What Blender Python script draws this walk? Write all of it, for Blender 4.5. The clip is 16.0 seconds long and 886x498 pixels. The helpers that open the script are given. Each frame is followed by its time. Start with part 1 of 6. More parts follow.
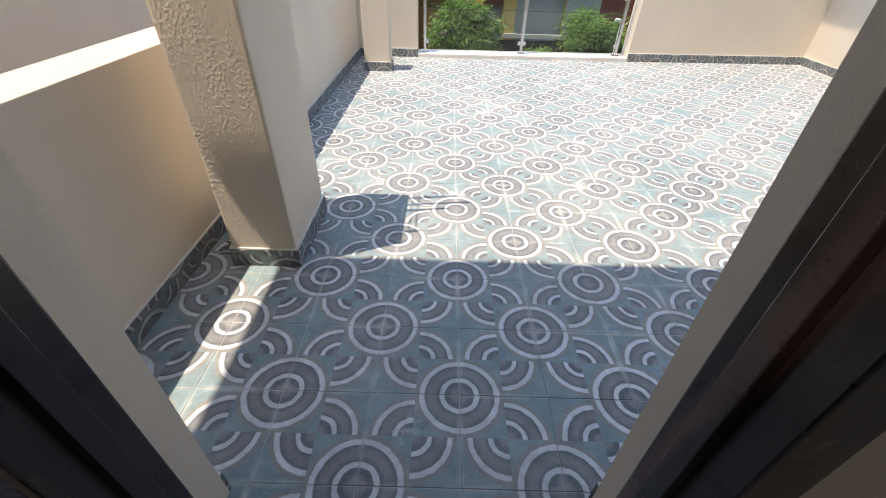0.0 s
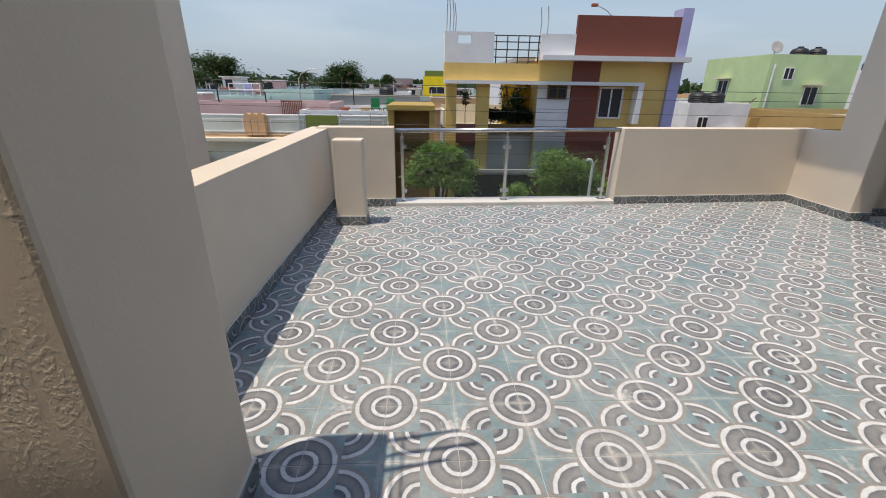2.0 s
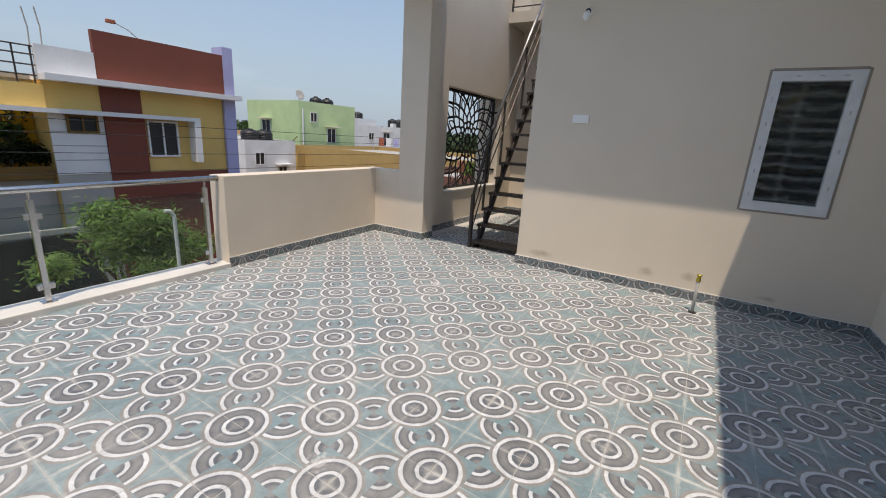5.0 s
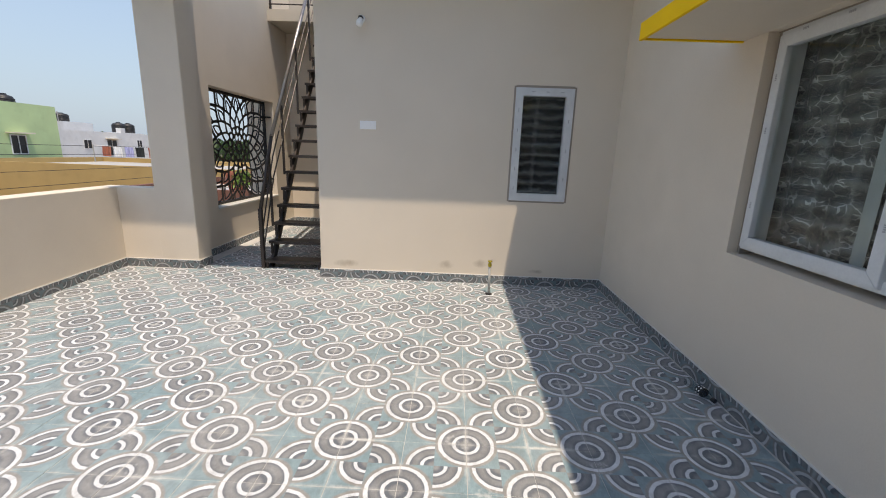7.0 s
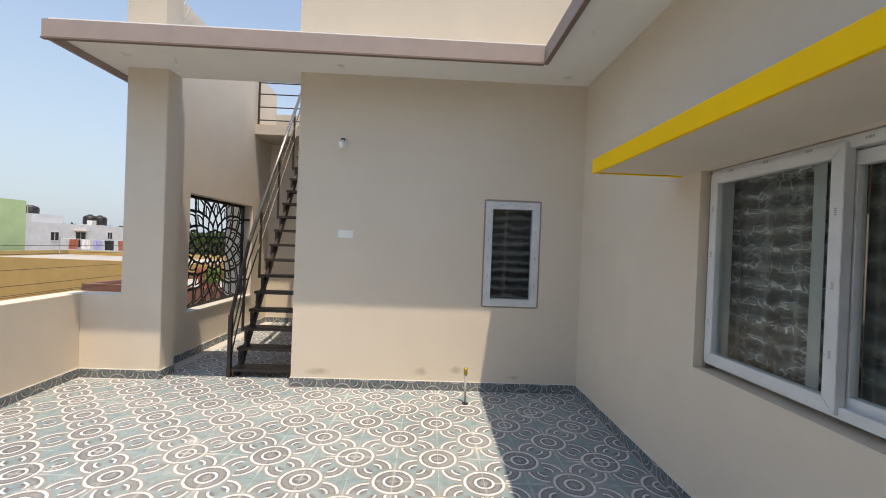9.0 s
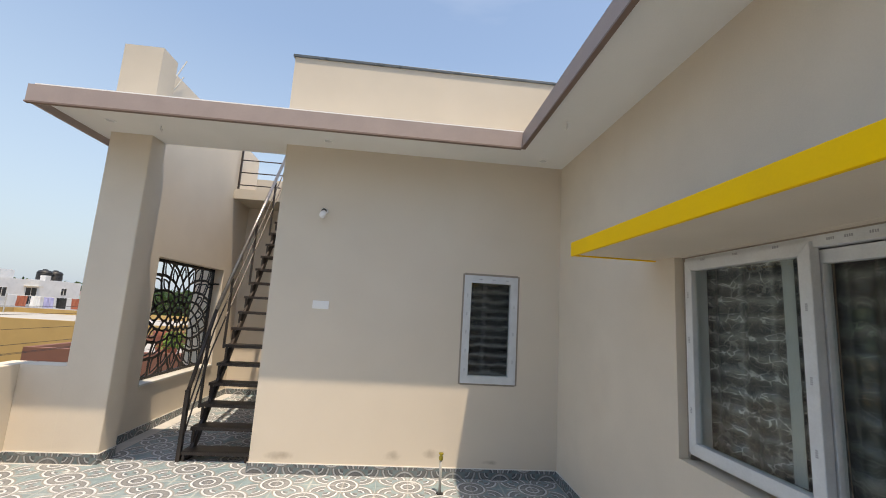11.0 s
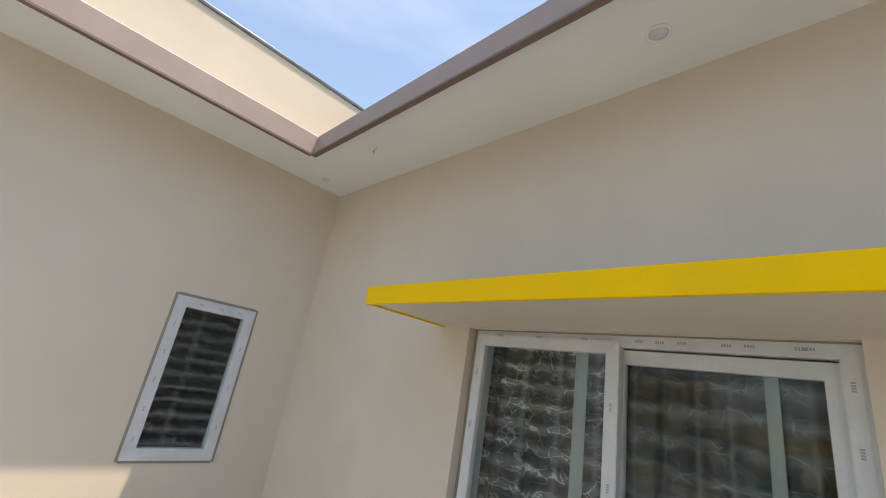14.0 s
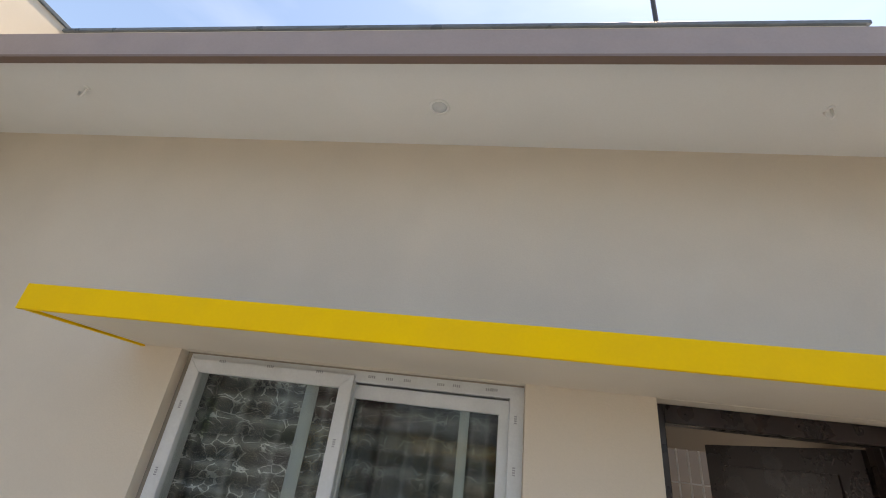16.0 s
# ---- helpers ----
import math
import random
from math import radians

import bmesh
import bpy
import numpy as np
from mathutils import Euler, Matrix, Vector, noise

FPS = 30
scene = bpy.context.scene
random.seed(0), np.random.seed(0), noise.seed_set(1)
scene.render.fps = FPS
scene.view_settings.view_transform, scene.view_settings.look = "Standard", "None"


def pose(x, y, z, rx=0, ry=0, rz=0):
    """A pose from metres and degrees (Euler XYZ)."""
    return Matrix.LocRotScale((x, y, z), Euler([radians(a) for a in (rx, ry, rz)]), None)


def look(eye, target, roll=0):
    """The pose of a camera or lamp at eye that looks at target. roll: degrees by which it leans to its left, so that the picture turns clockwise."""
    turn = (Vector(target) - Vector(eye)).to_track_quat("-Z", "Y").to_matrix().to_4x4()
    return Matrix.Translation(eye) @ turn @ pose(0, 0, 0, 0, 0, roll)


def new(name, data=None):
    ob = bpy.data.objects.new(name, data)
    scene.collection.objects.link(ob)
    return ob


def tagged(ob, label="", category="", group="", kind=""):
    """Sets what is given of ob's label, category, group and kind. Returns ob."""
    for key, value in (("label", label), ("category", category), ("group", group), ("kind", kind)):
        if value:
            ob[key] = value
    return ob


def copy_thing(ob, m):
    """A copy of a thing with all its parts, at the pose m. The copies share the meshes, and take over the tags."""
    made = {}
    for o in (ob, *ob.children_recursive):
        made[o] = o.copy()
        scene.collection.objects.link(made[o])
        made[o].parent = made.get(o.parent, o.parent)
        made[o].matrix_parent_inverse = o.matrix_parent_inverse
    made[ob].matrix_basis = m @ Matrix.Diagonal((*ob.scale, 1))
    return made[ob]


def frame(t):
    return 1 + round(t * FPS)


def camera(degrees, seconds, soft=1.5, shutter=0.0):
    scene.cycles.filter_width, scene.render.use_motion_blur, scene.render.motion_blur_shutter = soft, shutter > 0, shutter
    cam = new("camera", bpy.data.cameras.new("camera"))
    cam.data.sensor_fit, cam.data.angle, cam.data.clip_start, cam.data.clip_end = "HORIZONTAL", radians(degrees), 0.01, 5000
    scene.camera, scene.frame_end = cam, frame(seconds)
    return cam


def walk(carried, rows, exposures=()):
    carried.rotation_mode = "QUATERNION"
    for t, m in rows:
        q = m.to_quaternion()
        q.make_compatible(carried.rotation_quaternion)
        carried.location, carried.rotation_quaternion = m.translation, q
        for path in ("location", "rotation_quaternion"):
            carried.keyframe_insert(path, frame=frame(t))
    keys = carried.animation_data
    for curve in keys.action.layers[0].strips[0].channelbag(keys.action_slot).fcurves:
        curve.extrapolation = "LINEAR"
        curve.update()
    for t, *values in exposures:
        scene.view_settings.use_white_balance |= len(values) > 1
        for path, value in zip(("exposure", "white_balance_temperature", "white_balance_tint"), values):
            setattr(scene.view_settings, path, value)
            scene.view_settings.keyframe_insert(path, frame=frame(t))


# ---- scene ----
cam = camera(93.9, 16.0, soft=1.0)
PATH = [
    (0, (0.252, 0.275, 1.303), (0.259, 1.863, 0.087), 1.9),
    (0.5, (0.189, 0.464, 1.333), (0.222, 2.135, 0.234), 1.7),
    (1, (0.19, 0.657, 1.346), (0.238, 2.405, 0.377), 1.3),
    (1.5, (0.216, 0.944, 1.371), (0.276, 2.755, 0.524), 0.9),
    (2, (0.19, 1.159, 1.38), (0.289, 3.017, 0.646), 0.8),
    (2.5, (0.094, 1.387, 1.423), (0.31, 3.268, 0.778), 0.9),
    (3, (0.062, 1.576, 1.43), (0.485, 3.443, 0.851), 1.5),
    (3.5, (0.115, 1.804, 1.425), (0.842, 3.589, 0.892), 2.3),
    (4, (0.175, 1.963, 1.429), (1.249, 3.569, 0.911), 3.1),
    (4.5, (0.229, 2.126, 1.425), (1.631, 3.457, 0.915), 3.7),
    (5, (0.279, 2.216, 1.419), (1.933, 3.214, 0.902), 3.5),
    (5.2, (0.316, 2.244, 1.414), (2.043, 3.106, 0.891), 3.4),
    (7.3, (0.375, 2.499, 1.442), (2.333, 2.482, 1.033), 2.1),
    (7.5, (0.363, 2.501, 1.468), (2.328, 2.464, 1.096), 2.1),
    (8, (0.348, 2.489, 1.509), (2.331, 2.436, 1.251), 2.1),
    (8.5, (0.337, 2.491, 1.551), (2.332, 2.432, 1.418), 2.2),
    (9, (0.329, 2.493, 1.606), (2.328, 2.428, 1.592), 2.2),
    (9.2, (0.326, 2.496, 1.614), (2.325, 2.43, 1.653), 2.4),
    (11.5, (0.388, 2.559, 1.721), (2.343, 2.338, 2.077), 3.5),
    (12, (0.531, 2.585, 1.731), (2.465, 2.251, 2.119), 4.4),
    (12.5, (0.728, 2.626, 1.739), (2.615, 2.114, 2.157), 5.5),
    (13, (0.936, 2.677, 1.749), (2.729, 1.923, 2.215), 7.1),
    (13.5, (1.097, 2.721, 1.763), (2.718, 1.679, 2.296), 8.6),
    (14, (1.243, 2.66, 1.792), (2.635, 1.364, 2.411), 9.7),
    (14.5, (1.377, 2.655, 1.814), (2.479, 1.144, 2.524), 10.0),
    (15, (1.45, 2.682, 1.832), (2.251, 1.025, 2.614), 9.5),
    (15.5, (1.428, 2.696, 1.852), (1.948, 0.95, 2.678), 8.5),
    (16, (1.398, 2.7, 1.861), (1.664, 0.912, 2.717), 7.2),
]
walk(cam, [(t, look(eye, target, roll)) for t, eye, target, roll in PATH], exposures=[
    (0.0, 1.62, 7800, 14), (0.7, 1.17, 7750, 14), (1.5, 0.84, 7700, 14), (3.5, 0.53, 7600, 14), (5.0, 0.7, 7650, 14), (7.5, 1.04, 7900, 14),
    (9.0, 1.14, 8250, 14), (12.5, 1.27, 8400, 13), (14.5, 1.54, 8550, 14), (16.0, 1.53, 8500, 15)])

# ---- world, sun ----
SUN = Vector((-0.28, -0.12, 1.0)).normalized()
world = bpy.data.worlds.new("sky")
scene.world = world
world.use_nodes = True
wn, wl = world.node_tree.nodes, world.node_tree.links
sky = wn.new("ShaderNodeTexSky")
sky.sky_type, sky.sun_disc = "NISHITA", False
sky.sun_elevation = math.asin(SUN.z)
sky.sun_rotation = math.atan2(SUN.x, SUN.y)
sky.air_density, sky.dust_density, sky.ozone_density = 1.0, 0.6, 1.4
wn["Background"].inputs["Strength"].default_value = 0.125
# haze towards the horizon and thin high cloud
tc = wn.new("ShaderNodeTexCoord")
mp = wn.new("ShaderNodeMapping")
mp.inputs["Scale"].default_value = (1.2, 1.2, 5.0)
nz = wn.new("ShaderNodeTexNoise")
nz.inputs["Scale"].default_value, nz.inputs["Detail"].default_value = 1.6, 6.0
cr = wn.new("ShaderNodeMapRange")
cr.inputs[1].default_value, cr.inputs[2].default_value, cr.inputs[4].default_value = 0.52, 0.82, 0.13
sz = wn.new("ShaderNodeSeparateXYZ")
hz = wn.new("ShaderNodeMapRange")
hz.inputs[1].default_value, hz.inputs[2].default_value, hz.inputs[3].default_value, hz.inputs[4].default_value = 0.0, 0.55, 0.95, 0.0
m1, m2 = wn.new("ShaderNodeMixRGB"), wn.new("ShaderNodeMixRGB")
m1.inputs[2].default_value = (1.55, 2.15, 3.05, 1)
m2.inputs[2].default_value = (6.0, 6.4, 7.0, 1)
wl.new(tc.outputs["Generated"], mp.inputs["Vector"])
wl.new(tc.outputs["Generated"], sz.inputs[0])
wl.new(sz.outputs["Z"], hz.inputs[0])
wl.new(mp.outputs["Vector"], nz.inputs["Vector"])
wl.new(nz.outputs["Fac"], cr.inputs[0])
wl.new(hz.outputs[0], m1.inputs[0])
clear = wn.new("ShaderNodeMixRGB")
clear.blend_type = "MULTIPLY"
clear.inputs[0].default_value, clear.inputs[2].default_value = 1.0, (0.9, 0.97, 1.0, 1)
wl.new(sky.outputs["Color"], clear.inputs[1])
wl.new(clear.outputs["Color"], m1.inputs[1])
wl.new(cr.outputs[0], m2.inputs[0])
wl.new(m1.outputs["Color"], m2.inputs[1])
wl.new(m2.outputs["Color"], wn["Background"].inputs["Color"])
sun = new("sun", bpy.data.lights.new("sun", "SUN"))
sun.data.energy, sun.data.angle, sun.data.color = 2.05, radians(0.55), (1.0, 0.95, 0.87)
sun.matrix_world = look(SUN * 30, (0, 0, 0))

# area lamps added in the side wall holes to brighten room and doorway
for x, turn, watts in ((4.86, 90, 1.2), (-2.56, -90, 1.6)):
    back = new("room_fill_lamp", bpy.data.lights.new("room_fill_lamp", "AREA"))
    back.data.shape, back.data.size, back.data.size_y, back.data.energy = "RECTANGLE", 1.2, 1.25, watts
    back.matrix_world = pose(x, -1.8, 1.525, 90, 0, turn)

# ---- materials ----
def nodes_of(name):
    m = bpy.data.materials.new(name)
    m.use_nodes = True
    t = m.node_tree
    return m, t.nodes, t.links, t.nodes["Principled BSDF"]


def math_node(n, l, op, a, b=None, clamp=False):
    k = n.new("ShaderNodeMath")
    k.operation, k.use_clamp = op, clamp
    for i, v in enumerate((a, b)):
        if v is None:
            continue
        if isinstance(v, (int, float)):
            k.inputs[i].default_value = v
        else:
            l.new(v, k.inputs[i])
    return k.outputs[0]


def mat(name, color, rough=0.7, metal=0.0, vary=0.12, scale=6.0, fine=90.0, bump=0.15, stain=0.0, tone=(0.35, 0.3, 0.24)):
    """A surface with broad blotches, fine grain, relief and, where asked, stains."""
    m, n, l, p = nodes_of(name)
    geo = n.new("ShaderNodeNewGeometry")
    a, b = n.new("ShaderNodeTexNoise"), n.new("ShaderNodeTexNoise")
    a.inputs["Scale"].default_value, a.inputs["Detail"].default_value = scale, 5.0
    b.inputs["Scale"].default_value, b.inputs["Detail"].default_value = fine, 3.0
    l.new(geo.outputs["Position"], a.inputs["Vector"])
    l.new(geo.outputs["Position"], b.inputs["Vector"])
    mix = math_node(n, l, "ADD", math_node(n, l, "MULTIPLY", a.outputs["Fac"], 0.7), math_node(n, l, "MULTIPLY", b.outputs["Fac"], 0.3))
    ramp = n.new("ShaderNodeValToRGB")
    e = ramp.color_ramp.elements
    e[0].position, e[1].position = 0.3, 0.7
    e[0].color = (*[c * (1 - vary) for c in color], 1)
    e[1].color = (*[min(1, c * (1 + vary)) for c in color], 1)
    l.new(mix, ramp.inputs["Fac"])
    out = ramp.outputs["Color"]
    if stain:
        c = n.new("ShaderNodeTexNoise")
        c.inputs["Scale"].default_value, c.inputs["Detail"].default_value = 1.7, 8.0
        l.new(geo.outputs["Position"], c.inputs["Vector"])
        f = n.new("ShaderNodeMapRange")
        f.inputs[1].default_value, f.inputs[2].default_value, f.inputs[4].default_value = 0.55, 0.8, stain
        l.new(c.outputs["Fac"], f.inputs[0])
        k = n.new("ShaderNodeMixRGB")
        k.inputs[2].default_value = (*tone, 1)
        l.new(f.outputs[0], k.inputs[0])
        l.new(out, k.inputs[1])
        out = k.outputs["Color"]
    l.new(out, p.inputs["Base Color"])
    r = n.new("ShaderNodeMapRange")
    r.inputs[3].default_value, r.inputs[4].default_value = max(0.02, rough - 0.1), min(1, rough + 0.1)
    l.new(a.outputs["Fac"], r.inputs[0])
    l.new(r.outputs[0], p.inputs["Roughness"])
    p.inputs["Metallic"].default_value = metal
    if bump:
        k = n.new("ShaderNodeBump")
        k.inputs["Strength"].default_value, k.inputs["Distance"].default_value = bump, 0.01
        l.new(mix, k.inputs["Height"])
        l.new(k.outputs["Normal"], p.inputs["Normal"])
    return m


PITCH, OX, OY = 0.311, 0.02, 1.437


def tile_mat(name, ax="X", ay="Y", ou=OX, ov=OY, pitch=PITCH, dark=1.0, rough=0.55):
    """Printed cement-look tile: ringed medallions in every other cell, quarter rings in the cells between."""
    m, n, l, p = nodes_of(name)
    geo = n.new("ShaderNodeNewGeometry")
    sep = n.new("ShaderNodeSeparateXYZ")
    l.new(geo.outputs["Position"], sep.inputs[0])
    M = lambda op, a, b=None: math_node(n, l, op, a, b)
    u = M("DIVIDE", M("SUBTRACT", sep.outputs[ax], ou), pitch)
    v = M("DIVIDE", M("SUBTRACT", sep.outputs[ay], ov), pitch)
    ci, cj = M("ROUND", u), M("ROUND", v)
    du, dv = M("ABSOLUTE", M("SUBTRACT", u, ci)), M("ABSOLUTE", M("SUBTRACT", v, cj))
    odd = M("GREATER_THAN", M("ABSOLUTE", M("SUBTRACT", M("PINGPONG", M("ADD", ci, cj), 1.0), 0.0)), 0.5)
    r1 = M("MULTIPLY", M("SQRT", M("ADD", M("MULTIPLY", du, du), M("MULTIPLY", dv, dv))), 0.925)
    a, b = M("SUBTRACT", 0.5, du), M("SUBTRACT", 0.5, dv)
    r2 = M("SQRT", M("ADD", M("MULTIPLY", a, a), M("MULTIPLY", b, b)))
    r = M("MULTIPLY", M("ADD", M("MULTIPLY", r1, M("SUBTRACT", 1.0, odd)), M("MULTIPLY", r2, odd)), 2.0)
    wob = n.new("ShaderNodeTexNoise")
    wob.inputs["Scale"].default_value, wob.inputs["Detail"].default_value = 38.0, 4.0
    l.new(geo.outputs["Position"], wob.inputs["Vector"])
    r = M("ADD", r, M("MULTIPLY", M("SUBTRACT", wob.outputs["Fac"], 0.5), 0.05))
    ramp = n.new("ShaderNodeValToRGB")
    ramp.color_ramp.interpolation = "LINEAR"
    teal, white, grey, taupe = (0.2, 0.285, 0.31), (0.63, 0.655, 0.68), (0.115, 0.13, 0.15), (0.265, 0.25, 0.232)
    mid = (0.225, 0.23, 0.232)
    stops = [(0.0, mid), (0.14, mid), (0.24, grey), (0.315, grey), (0.335, white), (0.42, white), (0.445, grey), (0.54, mid), (0.66, (0.2, 0.205, 0.21)), (0.745, grey),
             (0.77, white), (0.86, white), (0.885, taupe), (0.95, (0.26, 0.262, 0.255)), (1.0, teal)]
    e = ramp.color_ramp.elements
    while len(e) < len(stops):
        e.new(0.5)
    for k, (pos, c) in zip(e, stops):
        k.position, k.color = pos * 0.97, (*[q * dark for q in c], 1)
    l.new(r, ramp.inputs["Fac"])
    # dust and footworn bloom
    d = n.new("ShaderNodeTexNoise")
    d.inputs["Scale"].default_value, d.inputs["Detail"].default_value, d.inputs["Roughness"].default_value = 1.3, 9.0, 0.65
    l.new(geo.outputs["Position"], d.inputs["Vector"])
    dm = n.new("ShaderNodeMapRange")
    dm.inputs[1].default_value, dm.inputs[2].default_value, dm.inputs[4].default_value = 0.42, 0.78, 0.42
    l.new(d.outputs["Fac"], dm.inputs[0])
    k1 = n.new("ShaderNodeMixRGB")
    k1.inputs[2].default_value = (0.46 * dark, 0.455 * dark, 0.44 * dark, 1)
    l.new(dm.outputs[0], k1.inputs[0])
    l.new(ramp.outputs["Color"], k1.inputs[1])
    # pale efflorescence along the joints
    jd = M("MINIMUM", du, dv)
    ef = n.new("ShaderNodeTexNoise")
    ef.inputs["Scale"].default_value, ef.inputs["Detail"].default_value = 3.3, 6.0
    l.new(geo.outputs["Position"], ef.inputs["Vector"])
    em = n.new("ShaderNodeMapRange")
    em.inputs[1].default_value, em.inputs[2].default_value, em.inputs[4].default_value = 0.47, 0.66, 0.85
    l.new(ef.outputs["Fac"], em.inputs[0])
    jm = n.new("ShaderNodeMapRange")
    jm.inputs[1].default_value, jm.inputs[2].default_value, jm.inputs[3].default_value, jm.inputs[4].default_value = 0.0, 0.05, 1.0, 0.0
    l.new(M("ADD", jd, M("MULTIPLY", M("SUBTRACT", wob.outputs["Fac"], 0.5), 0.05)), jm.inputs[0])
    k0 = k1
    k1 = n.new("ShaderNodeMixRGB")
    k1.inputs[2].default_value = (0.6 * dark, 0.6 * dark, 0.58 * dark, 1)
    l.new(M("MULTIPLY", em.outputs[0], jm.outputs[0]), k1.inputs[0])
    l.new(k0.outputs["Color"], k1.inputs[1])
    # dried white splashes
    sp = n.new("ShaderNodeTexVoronoi")
    sp.inputs["Scale"].default_value = 2.3
    l.new(geo.outputs["Position"], sp.inputs["Vector"])
    sm = n.new("ShaderNodeMapRange")
    sm.inputs[1].default_value, sm.inputs[2].default_value, sm.inputs[3].default_value, sm.inputs[4].default_value = 0.02, 0.17, 0.75, 0.0
    l.new(M("ADD", sp.outputs["Distance"], M("MULTIPLY", M("SUBTRACT", wob.outputs["Fac"], 0.45), 0.42)), sm.inputs[0])
    k0 = k1
    k1 = n.new("ShaderNodeMixRGB")
    k1.inputs[2].default_value = (0.66 * dark, 0.66 * dark, 0.65 * dark, 1)
    l.new(sm.outputs[0], k1.inputs[0])
    l.new(k0.outputs["Color"], k1.inputs[1])
    # brushed streaks in the glaze, and tile to tile difference
    mp = n.new("ShaderNodeMapping")
    mp.inputs["Rotation"].default_value, mp.inputs["Scale"].default_value = (0, 0, 0.7), (60, 260, 60)
    st = n.new("ShaderNodeTexNoise")
    st.inputs["Scale"].default_value, st.inputs["Detail"].default_value = 1.0, 3.0
    l.new(geo.outputs["Position"], mp.inputs["Vector"])
    l.new(mp.outputs["Vector"], st.inputs["Vector"])
    oi = n.new("ShaderNodeObjectInfo")
    hs = n.new("ShaderNodeHueSaturation")
    bl = n.new("ShaderNodeTexNoise")
    bl.inputs["Scale"].default_value, bl.inputs["Detail"].default_value, bl.inputs["Roughness"].default_value = 13.0, 8.0, 0.7
    l.new(geo.outputs["Position"], bl.inputs["Vector"])
    val = M("ADD", M("MULTIPLY", st.outputs["Fac"], 0.4), M("MULTIPLY", oi.outputs["Random"], 0.1))
    val = M("ADD", val, M("MULTIPLY", M("SUBTRACT", bl.outputs["Fac"], 0.5), 1.1))
    l.new(M("ADD", val, 0.74), hs.inputs["Value"])
    l.new(k1.outputs["Color"], hs.inputs["Color"])
    l.new(hs.outputs["Color"], p.inputs["Base Color"])
    rr = n.new("ShaderNodeMapRange")
    rr.inputs[3].default_value, rr.inputs[4].default_value = rough - 0.12, rough + 0.15
    l.new(d.outputs["Fac"], rr.inputs[0])
    l.new(rr.outputs[0], p.inputs["Roughness"])
    bp = n.new("ShaderNodeBump")
    bp.inputs["Strength"].default_value, bp.inputs["Distance"].default_value = 0.12, 0.004
    l.new(st.outputs["Fac"], bp.inputs["Height"])
    l.new(bp.outputs["Normal"], p.inputs["Normal"])
    return m


BEIGE = (0.69, 0.605, 0.5)
M_WALL = mat("beige_paint", BEIGE, 0.75, vary=0.05, scale=1.8, fine=140, bump=0.25, stain=0.12, tone=(0.42, 0.35, 0.27))
def plaster_mat():
    """Beige paint over thrown plaster: runs and crumbs of mortar in upright streaks, smoother between."""
    m, n, l, p = nodes_of("rough_plaster")
    geo = n.new("ShaderNodeNewGeometry")
    M = lambda op, u, v=None, c=False: math_node(n, l, op, u, v, c)

    def tex(scale, detail, squash=1.0):
        mp = n.new("ShaderNodeMapping")
        mp.inputs["Scale"].default_value = (1, 1, squash)
        k = n.new("ShaderNodeTexNoise")
        k.inputs["Scale"].default_value, k.inputs["Detail"].default_value = scale, detail
        l.new(geo.outputs["Position"], mp.inputs["Vector"])
        l.new(mp.outputs["Vector"], k.inputs["Vector"])
        return k.outputs["Fac"]

    crumbs, streak, broad, grain = tex(85, 4, 0.8), tex(11, 3, 0.22), tex(2.2, 4), tex(170, 2)
    where = M("MULTIPLY", M("SUBTRACT", streak, 0.42), 5.0, True)
    lump = M("MULTIPLY", M("SUBTRACT", crumbs, 0.46), 6.0, True)
    height = M("ADD", M("MULTIPLY", M("MULTIPLY", lump, where), 1.0), M("ADD", M("MULTIPLY", grain, 0.12), M("MULTIPLY", streak, 0.5)))
    base = n.new("ShaderNodeMixRGB")
    base.inputs[1].default_value, base.inputs[2].default_value = (*[c * 0.9 for c in BEIGE], 1), (*[c * 1.03 for c in BEIGE], 1)
    l.new(broad, base.inputs[0])
    l.new(base.outputs["Color"], p.inputs["Base Color"])
    p.inputs["Roughness"].default_value = 0.85
    bp = n.new("ShaderNodeBump")
    bp.inputs["Strength"].default_value, bp.inputs["Distance"].default_value = 0.4, 0.006
    l.new(height, bp.inputs["Height"])
    l.new(bp.outputs["Normal"], p.inputs["Normal"])
    return m


M_CREAM = mat("cream_paint", (0.53, 0.47, 0.39), 0.75, vary=0.05, scale=2.0, fine=120, bump=0.2, stain=0.15, tone=(0.5, 0.44, 0.36))
M_ROUGH = plaster_mat()
M_CEIL = mat("white_ceiling_paint", (0.8, 0.8, 0.785), 0.8, vary=0.04, scale=1.5, fine=120, bump=0.12)
M_FASCIA = mat("mauve_fascia_paint", (0.36, 0.285, 0.26), 0.6, vary=0.08, scale=5, bump=0.15)
M_FASCIA_D = mat("dark_fascia_underside", (0.2, 0.135, 0.11), 0.6, vary=0.08, bump=0.1)
M_YELLOW = mat("yellow_paint", (0.97, 0.575, 0.0), 0.85, vary=0.05, scale=4, bump=0.12)
M_FLOOR = tile_mat("floor_tile_print")
M_SKIRT_X = tile_mat("skirting_print_x", "X", "Z", 0.02, -0.06, 0.25, 0.62, 0.45)
M_SKIRT_Y = tile_mat("skirting_print_y", "Y", "Z", 1.4, -0.06, 0.25, 0.62, 0.45)
M_GROUT = mat("grout", (0.5, 0.49, 0.47), 0.9, bump=0.3)
M_MARBLE = mat("white_marble", (0.68, 0.66, 0.62), 0.35, vary=0.1, scale=3, bump=0.03)
M_STEEL = mat("stainless_steel", (0.62, 0.62, 0.62), 0.22, 1.0, vary=0.06, scale=20, bump=0.02)
